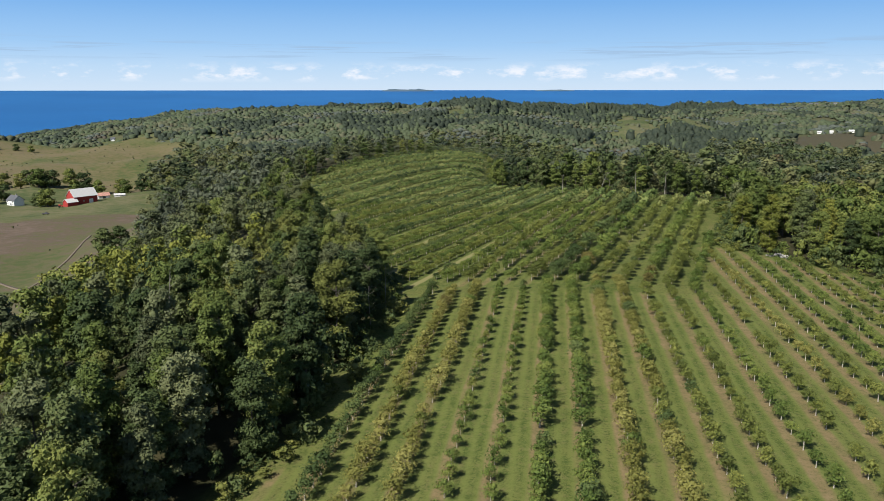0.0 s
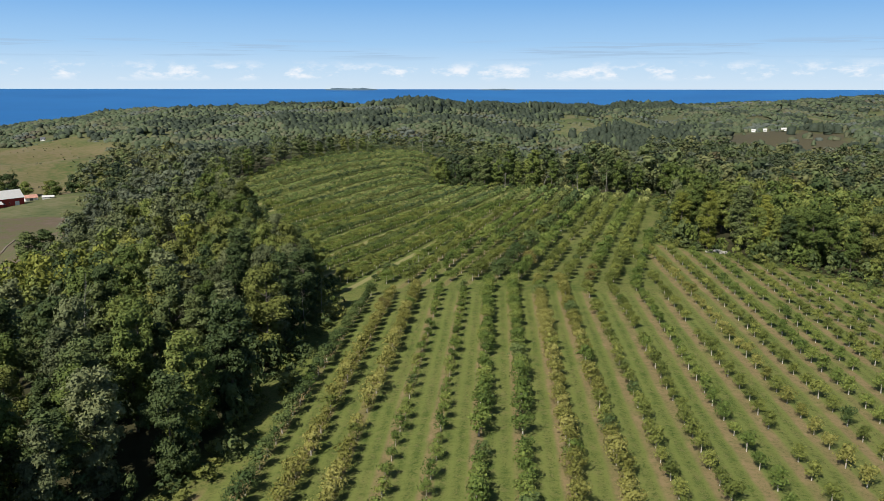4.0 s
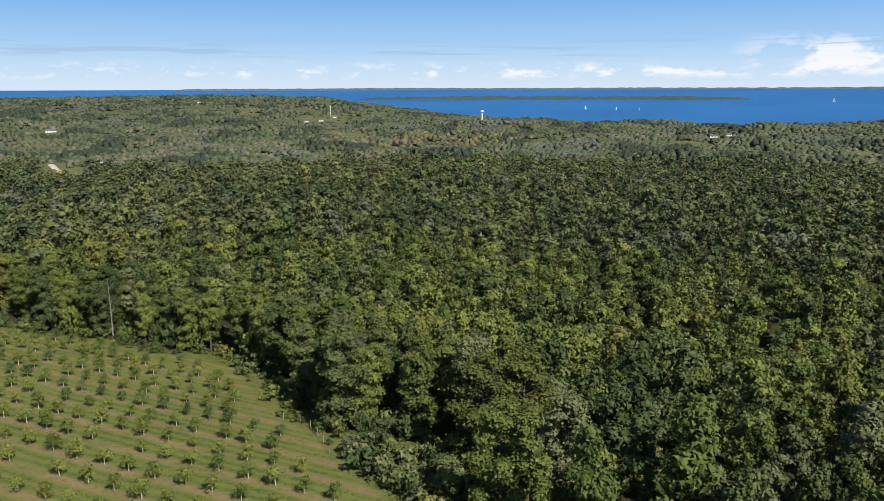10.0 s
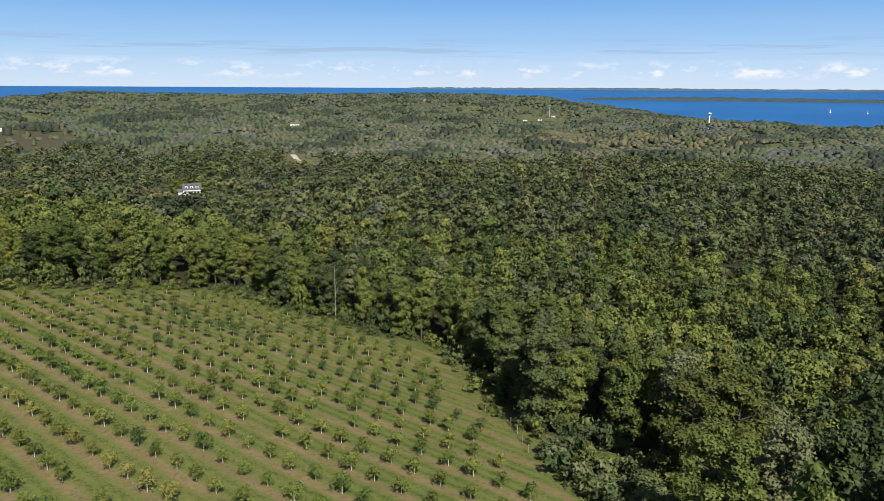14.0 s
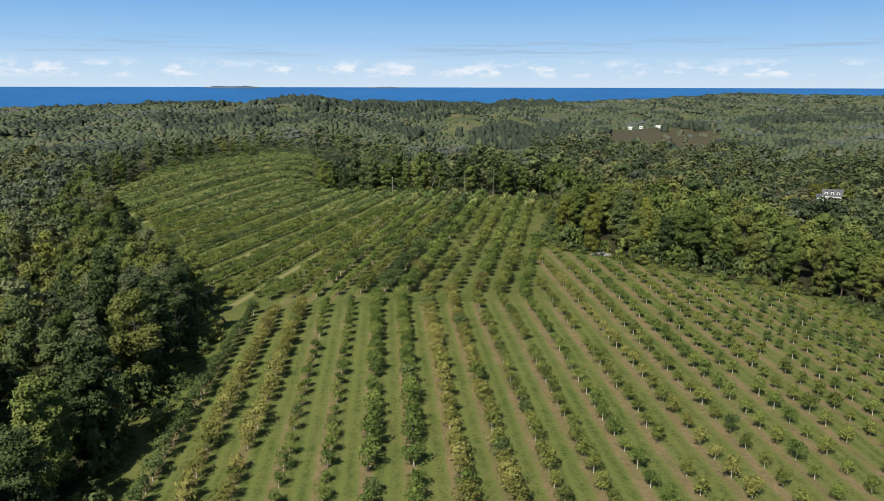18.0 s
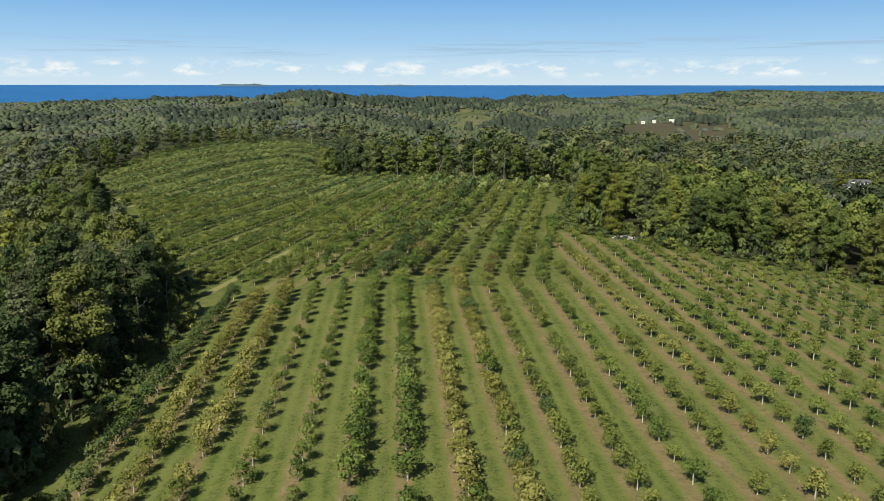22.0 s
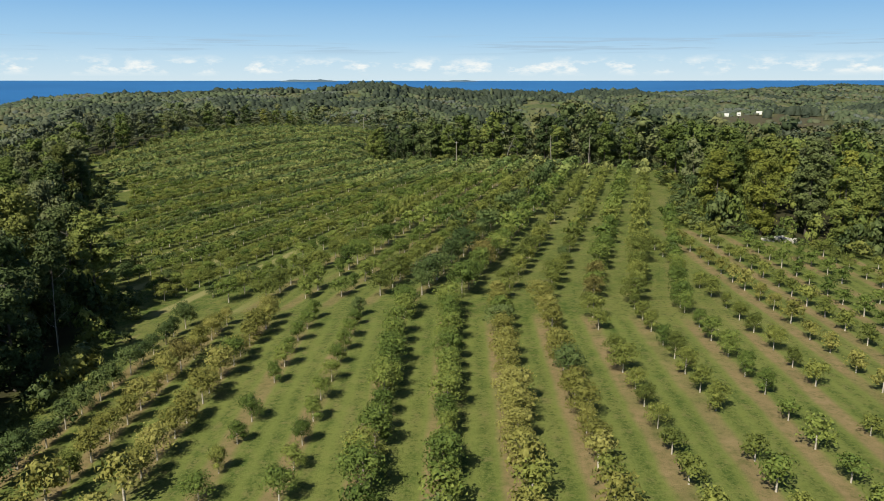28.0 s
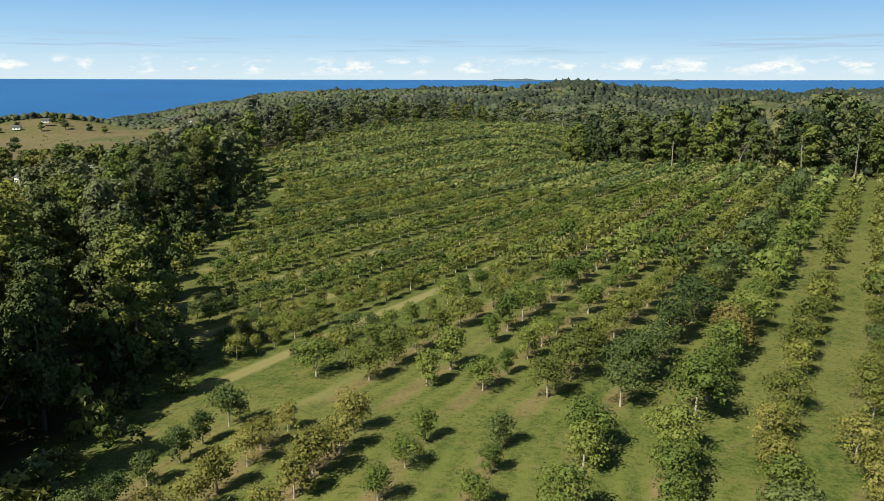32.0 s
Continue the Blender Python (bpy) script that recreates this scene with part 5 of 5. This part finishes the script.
def field_trees():
    """Shade and hedge trees standing alone round the farm."""
    rs = np.random.RandomState(31)
    spots = [(-253, 339, 11, "deep"), (-247, 344, 9, "deep"), (-469, 559, 13, "fresh"), (-480, 562, 10, "deep"), (-548, 566, 10, "fresh"), (-537, 572, 11, "olive"), (-556, 572, 9, "fresh"),
             (-541, 590, 12, "deep"), (-560, 502, 11, "deep"), (-551, 516, 9, "deep"), (-575, 497, 12, "deep"), (-590, 500, 9, "olive"), (-650, 650, 13, "deep"), (-637, 660, 14, "fresh"), (-624, 671, 13, "deep"),
             (-612, 668, 14, "olive"), (-600, 690, 13, "deep"), (-572, 647, 12, "olive"), (-552, 649, 15, "fresh"), (-541, 655, 14, "deep"), (-530, 668, 15, "fresh"), (-518, 672, 13, "deep"), (-560, 662, 13, "deep"),
             (-505, 640, 10, "fresh"), (-490, 655, 12, "fresh"), (-470, 662, 12, "olive"), (-455, 648, 11, "fresh"), (-440, 655, 13, "deep"), (-425, 650, 12, "fresh"), (-408, 640, 12, "deep"), (-395, 625, 13, "fresh"),
             (-415, 665, 13, "olive"), (-700, 725, 12, "deep"), (-725, 700, 12, "fresh"), (-745, 690, 13, "deep"), (-760, 705, 11, "fresh"), (-735, 660, 11, "deep"), (-725, 560, 10, "deep"), (-498, 590, 11, "deep"), (-1060, 1040, 10, "deep"), (-1000, 1030, 9, "fresh"), (-1075, 1000, 11, "deep"), (-1090, 980, 11, "deep"), (-1010, 1078, 10, "fresh"), (-985, 1062, 9, "deep"), (-1054, 1002, 8, "olive"), (-960, 1085, 9, "deep"),
             (-940, 1095, 10, "fresh"), (-1105, 1010, 12, "deep"), (-1035, 1085, 11, "deep"), (299, 583, 10, "yellow"), (290, 588, 9, "yellow"), (308, 577, 10, "fresh")]
    models = {}
    for tone in ("deep", "fresh", "olive", "yellow"):
        cv, cf = crown(950, 1.0, 0.46, 0.06, 20, 60, 0.038, core=2, pointed=0.15, folded=False, skirt=True)
        models[tone] = (mesh_of("trunk", *trunk(951, 0.9, 0.025, 4, 0.2, 0.25), [BARK], smooth_faces=True), mesh_of("crown", cv, cf, [LEAF[tone]]))
    for x, y, h, tone in spots:
        t = tree_thing("shade_tree", *models[tone], "rounded shade tree standing in the farm fields" if x < 0 else "rounded tree behind the white house", "tree", "trees round the farm" if x < 0 else "")
        h = h * 1.3
        w = h * rs.uniform(1.1, 1.4)
        t.matrix_basis = pose(x, y, float(terrain(x, y)), 0, 0, rs.uniform(0, 360)) @ Matrix.Diagonal((w, w, h, 1))
    places = []
    for i in range(90):
        x, y = rs.uniform(-620, -200), rs.uniform(180, 560)
        if inside(BROWN_FIELD, np.array([x]), np.array([y]))[0]:
            h = rs.uniform(0.6, 1.8)
            places.append((x, y, h * 1.2, h, ("deep", "olive")[rs.randint(2)]))
    for i in range(420):
        x, y = rs.uniform(-740, -575), rs.uniform(535, 675)
        if inside(DARK_FIELD, np.array([x]), np.array([y]))[0]:
            h = rs.uniform(0.8, 2.6)
            places.append((x, y, h * 1.8, h, ("bronze", "olive", "grey", "deep")[rs.randint(4)]))
    for i in range(260):
        x, y = rs.uniform(-1000, -480), rs.uniform(690, 1150)
        if inside(PASTURE, np.array([x]), np.array([y]))[0]:
            h = rs.uniform(0.5, 2.2)
            places.append((x, y, h * 1.2, h, ("deep", "olive")[rs.randint(2)]))
    grow_stuff("field_brush", places, [crown(820 + v, 1.0, 0.6, 0.0, 4, 8, 0.2, core=2) for v in range(3)], "scattered low bushes in the dry fields", "bushes")


def houses():
    gable_building("house", "white house with dormers, porch and grey roof among trees", "house", 292, 566, 118, 13.0, 8.0, 4.4, 8.2, WHITE_SIDING, GREY_SHINGLE,
                   windows=[(-4.8, 0.9, 1.1, 1.5, -1), (-2, 0.9, 1.1, 1.5, -1), (2, 0.9, 1.1, 1.5, -1), (4.8, 0.9, 1.1, 1.5, -1)], door=(0, 1.1, 2.1, -1, DARK_METAL), dormers=[(-4.0, -1), (0.0, -1), (4.0, -1)], porch=True, dz=0.6)
    gable_building("garage", "low white garage wing with a grey roof", "garage", 284.5, 569.5, 118, 4, 6, 2.7, 4.4, WHITE_SIDING, GREY_SHINGLE, door=(0, 2.5, 2.2, -1, METAL_ROOF), dz=1.0)
    gable_building("large_house", "large pale house with a light roof on a rise", "house", 1024, 1463, 125, 20, 12, 5, 9, WHITE_SIDING, GREY_SHINGLE,
                   windows=[(-6, 1.5, 1.6, 2, -1), (-2, 1.5, 1.6, 2, -1), (2, 1.5, 1.6, 2, -1), (6, 1.5, 1.6, 2, -1)], dz=2)
    gable_building("cabin", "small white cottage among pines", "house", 599, 778, 70, 6, 5, 2.6, 5, WHITE_SIDING, GREY_SHINGLE, windows=[(-1.6, 1, 0.9, 1.2, -1), (1.6, 1, 0.9, 1.2, -1)], dz=1.0)
    for x, y, L, az in ((322, 1362, 16, 100), (338, 1358, 12, 105), (352, 1342, 10, 95), (369, 1296, 15, 110)):
        gable_building("farm_shed", "long white farm shed with a pale roof", "shed", x, y, az, L * 0.5, 5, 2.4, 4.0, WHITE_SIDING, METAL_ROOF, windows=[(-1, 1, 1, 0.8, -1), (1, 1, 1, 0.8, -1)], group="white farm sheds", dz=1.0)
    for x, y, L, az in ((605, 2560, 16, 100), (625, 2570, 18, 110), (648, 2565, 15, 95), (670, 2550, 14, 105), (1520, 1636, 16, 125), (1545, 1620, 12, 110), (1778, 2190, 18, 120), (1930, 1450, 22, 140), (1965, 1425, 18, 130),
                        (1895, 1480, 20, 135), (1664, 251, 24, 170), (1690, 225, 16, 160), (940, 262, 13, 165), (2200, 2480, 18, 130), (2235, 2420, 22, 120), (2270, 2380, 16, 135), (2300, 2330, 18, 130), (-905, 1265, 12, 60),
                        (-1022, 1059, 16, 50), (-1039, 1020, 18, 60)):
        gable_building("distant_house", "small white house far off among trees", "house", x, y, az, L * 0.62, 7, 3.6, 6.2, WHITE_SIDING, GREY_SHINGLE, windows=[(-2.5, 1.2, 1.4, 1.5, -1), (2.5, 1.2, 1.4, 1.5, -1)], group="distant white houses", dz=2.5)


def water_tower(x, y, h, r, head):
    root = new("water_tower" if head else "radio_mast")
    root.matrix_basis = pose(x, y, float(terrain(x, y)))
    o = new("shaft", mesh_of("shaft", *tube([(0, 0, -1), (0, 0, h * 0.85), (0, 0, h)], [r, r * 0.85, r * 0.85], 12), [WHITE_SIDING], smooth_faces=True))
    o.parent = root
    if head:
        o = new("tank", mesh_of("tank", *tube([(0, 0, h * 0.86), (0, 0, h * 0.9), (0, 0, h * 0.97), (0, 0, h + 0.6)], [r, r * 2.2, r * 2.2, r * 0.3], 14), [WHITE_SIDING], smooth_faces=True))
        o.parent = root
    return tagged(root, "tall white tower above the distant woods" if head else "thin grey mast above the distant woods", "tower")


def sailboat(az, r, s):
    a = radians(az)
    root = new("sailboat")
    root.matrix_basis = pose(r * math.sin(a), r * math.cos(a), float(sea_level(np.array(r))) + 0.6, 0, 0, az * 7) @ Matrix.Scale(s, 4)
    hull = box(-4, 4, -1.2, 1.2, -0.6, 0.9, 0.35)
    part("hull", hull, WHITE_SIDING, root)
    bm = bmesh.new()
    a0 = [bm.verts.new((p[0], 0.05 * k, p[1])) for k in (-1, 1) for p in ((-3.4, 1.4), (1.0, 1.4), (1.0, 11.5))]
    bm.faces.new(a0[:3])
    bm.faces.new(a0[3:][::-1])
    for i in range(3):
        bm.faces.new((a0[i], a0[3 + i], a0[3 + (i + 1) % 3], a0[(i + 1) % 3]))
    part("sail", bm, WHITE_SIDING, root)
    o = new("mast", mesh_of("mast", *tube([(1.1, 0, 0.8), (1.1, 0, 12)], [0.12, 0.08], 6), [METAL_ROOF]))
    o.parent = root
    return tagged(root, "small white sailboat on the blue lake", "sailboat", "sailboats on the lake")


def far_shore(name, label, az0, az1, r, width, height, seed, taper=0.12, mat=HAZED_LAND):
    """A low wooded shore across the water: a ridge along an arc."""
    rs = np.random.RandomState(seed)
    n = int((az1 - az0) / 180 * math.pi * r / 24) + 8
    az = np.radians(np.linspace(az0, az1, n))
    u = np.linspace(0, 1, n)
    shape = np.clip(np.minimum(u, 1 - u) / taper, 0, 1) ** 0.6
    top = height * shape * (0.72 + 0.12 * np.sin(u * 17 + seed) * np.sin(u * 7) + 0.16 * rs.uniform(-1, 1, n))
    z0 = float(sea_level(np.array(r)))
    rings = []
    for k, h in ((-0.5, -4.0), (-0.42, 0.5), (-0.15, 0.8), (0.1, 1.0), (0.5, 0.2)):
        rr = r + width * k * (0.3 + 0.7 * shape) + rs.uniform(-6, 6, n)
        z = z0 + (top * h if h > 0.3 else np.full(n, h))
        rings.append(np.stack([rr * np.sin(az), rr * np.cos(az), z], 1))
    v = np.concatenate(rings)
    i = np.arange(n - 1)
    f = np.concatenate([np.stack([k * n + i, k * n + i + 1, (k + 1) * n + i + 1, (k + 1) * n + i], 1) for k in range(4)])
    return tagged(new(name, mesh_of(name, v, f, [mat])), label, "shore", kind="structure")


def lane(name, label, pts, half, mat, lift=0.3):
    """A track laid over the land, in short steps."""
    v, f = [], []
    for (x0, y0), (x1, y1) in zip(pts, pts[1:]):
        n = max(2, int(math.hypot(x1 - x0, y1 - y0) / 6))
        dx, dy = (x1 - x0), (y1 - y0)
        k = math.hypot(dx, dy)
        for i in range(n):
            x, y = x0 + dx * i / n, y0 + dy * i / n
            for s in (-1, 1):
                px, py = x - s * dy / k * half, y + s * dx / k * half
                z = float(terrain(px, py))
                v += [(px, py, z + lift), (px, py, z - 0.5)]
    for i in range(len(v) // 4 - 1):
        a = i * 4
        f += [(a, a + 2, a + 6, a + 4), (a, a + 4, a + 5, a + 1), (a + 2, a + 3, a + 7, a + 6)]
    return tagged(new(name, mesh_of(name, np.array(v), np.array(f), [mat])), label, "road", kind="structure")


DIRT = plain("dry_dirt", (0.130, 0.104, 0.076), 0.95, 0.2, 0.4)
lane("road_1", "pale gravel lane winding between trees", [(522, 722), (524, 735), (526, 750), (534, 768), (545, 792)], 3.4, GRAVEL, 0.5)
lane("dirt_track_1", "worn dirt track across the brown field", [(-360, 300), (-331, 318), (-295, 310), (-262, 292), (-240, 270)], 0.7, DIRT)
lane("dirt_track_2", "worn dirt track across the brown field", [(-264, 296), (-268, 315), (-285, 350), (-301, 380), (-330, 430)], 0.7, DIRT)


farm()
field_trees()
houses()
water_tower(1897, 887, 40, 2.2, True)
water_tower(2050, 1500, 38, 0.8, False)
for az, r, s in ((72.6, 3250, 1.3), (74.8, 3230, 1.0), (76.4, 3240, 1.0), (89.0, 3750, 1.5), (82.0, 3500, 1.2)):
    sailboat(az, r, s)
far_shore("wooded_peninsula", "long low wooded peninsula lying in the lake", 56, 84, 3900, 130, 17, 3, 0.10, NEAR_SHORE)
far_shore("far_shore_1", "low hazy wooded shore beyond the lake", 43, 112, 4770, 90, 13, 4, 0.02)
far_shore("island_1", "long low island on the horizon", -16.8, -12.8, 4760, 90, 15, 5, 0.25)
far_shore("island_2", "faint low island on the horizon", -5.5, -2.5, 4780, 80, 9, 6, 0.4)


def wooden_pole(x, y, h):
    root = new("wooden_pole")
    root.matrix_basis = pose(x, y, float(terrain(x, y)))
    for n, g in (("shaft", tube([(0, 0, -0.5), (0, 0, h)], [0.16, 0.11], 8)), ("crossbar", tube([(-0.7, 0, h - 0.5), (0.7, 0, h - 0.5)], [0.06, 0.06], 6))):
        o = new(n, mesh_of(n, *g, [PALE_BARK], smooth_faces=True))
        o.parent = root
    return tagged(root, "weathered wooden pole before the line of trees", "pole")


wooden_pole(-21, 378, 9)
wooden_pole(-97, 585, 10)
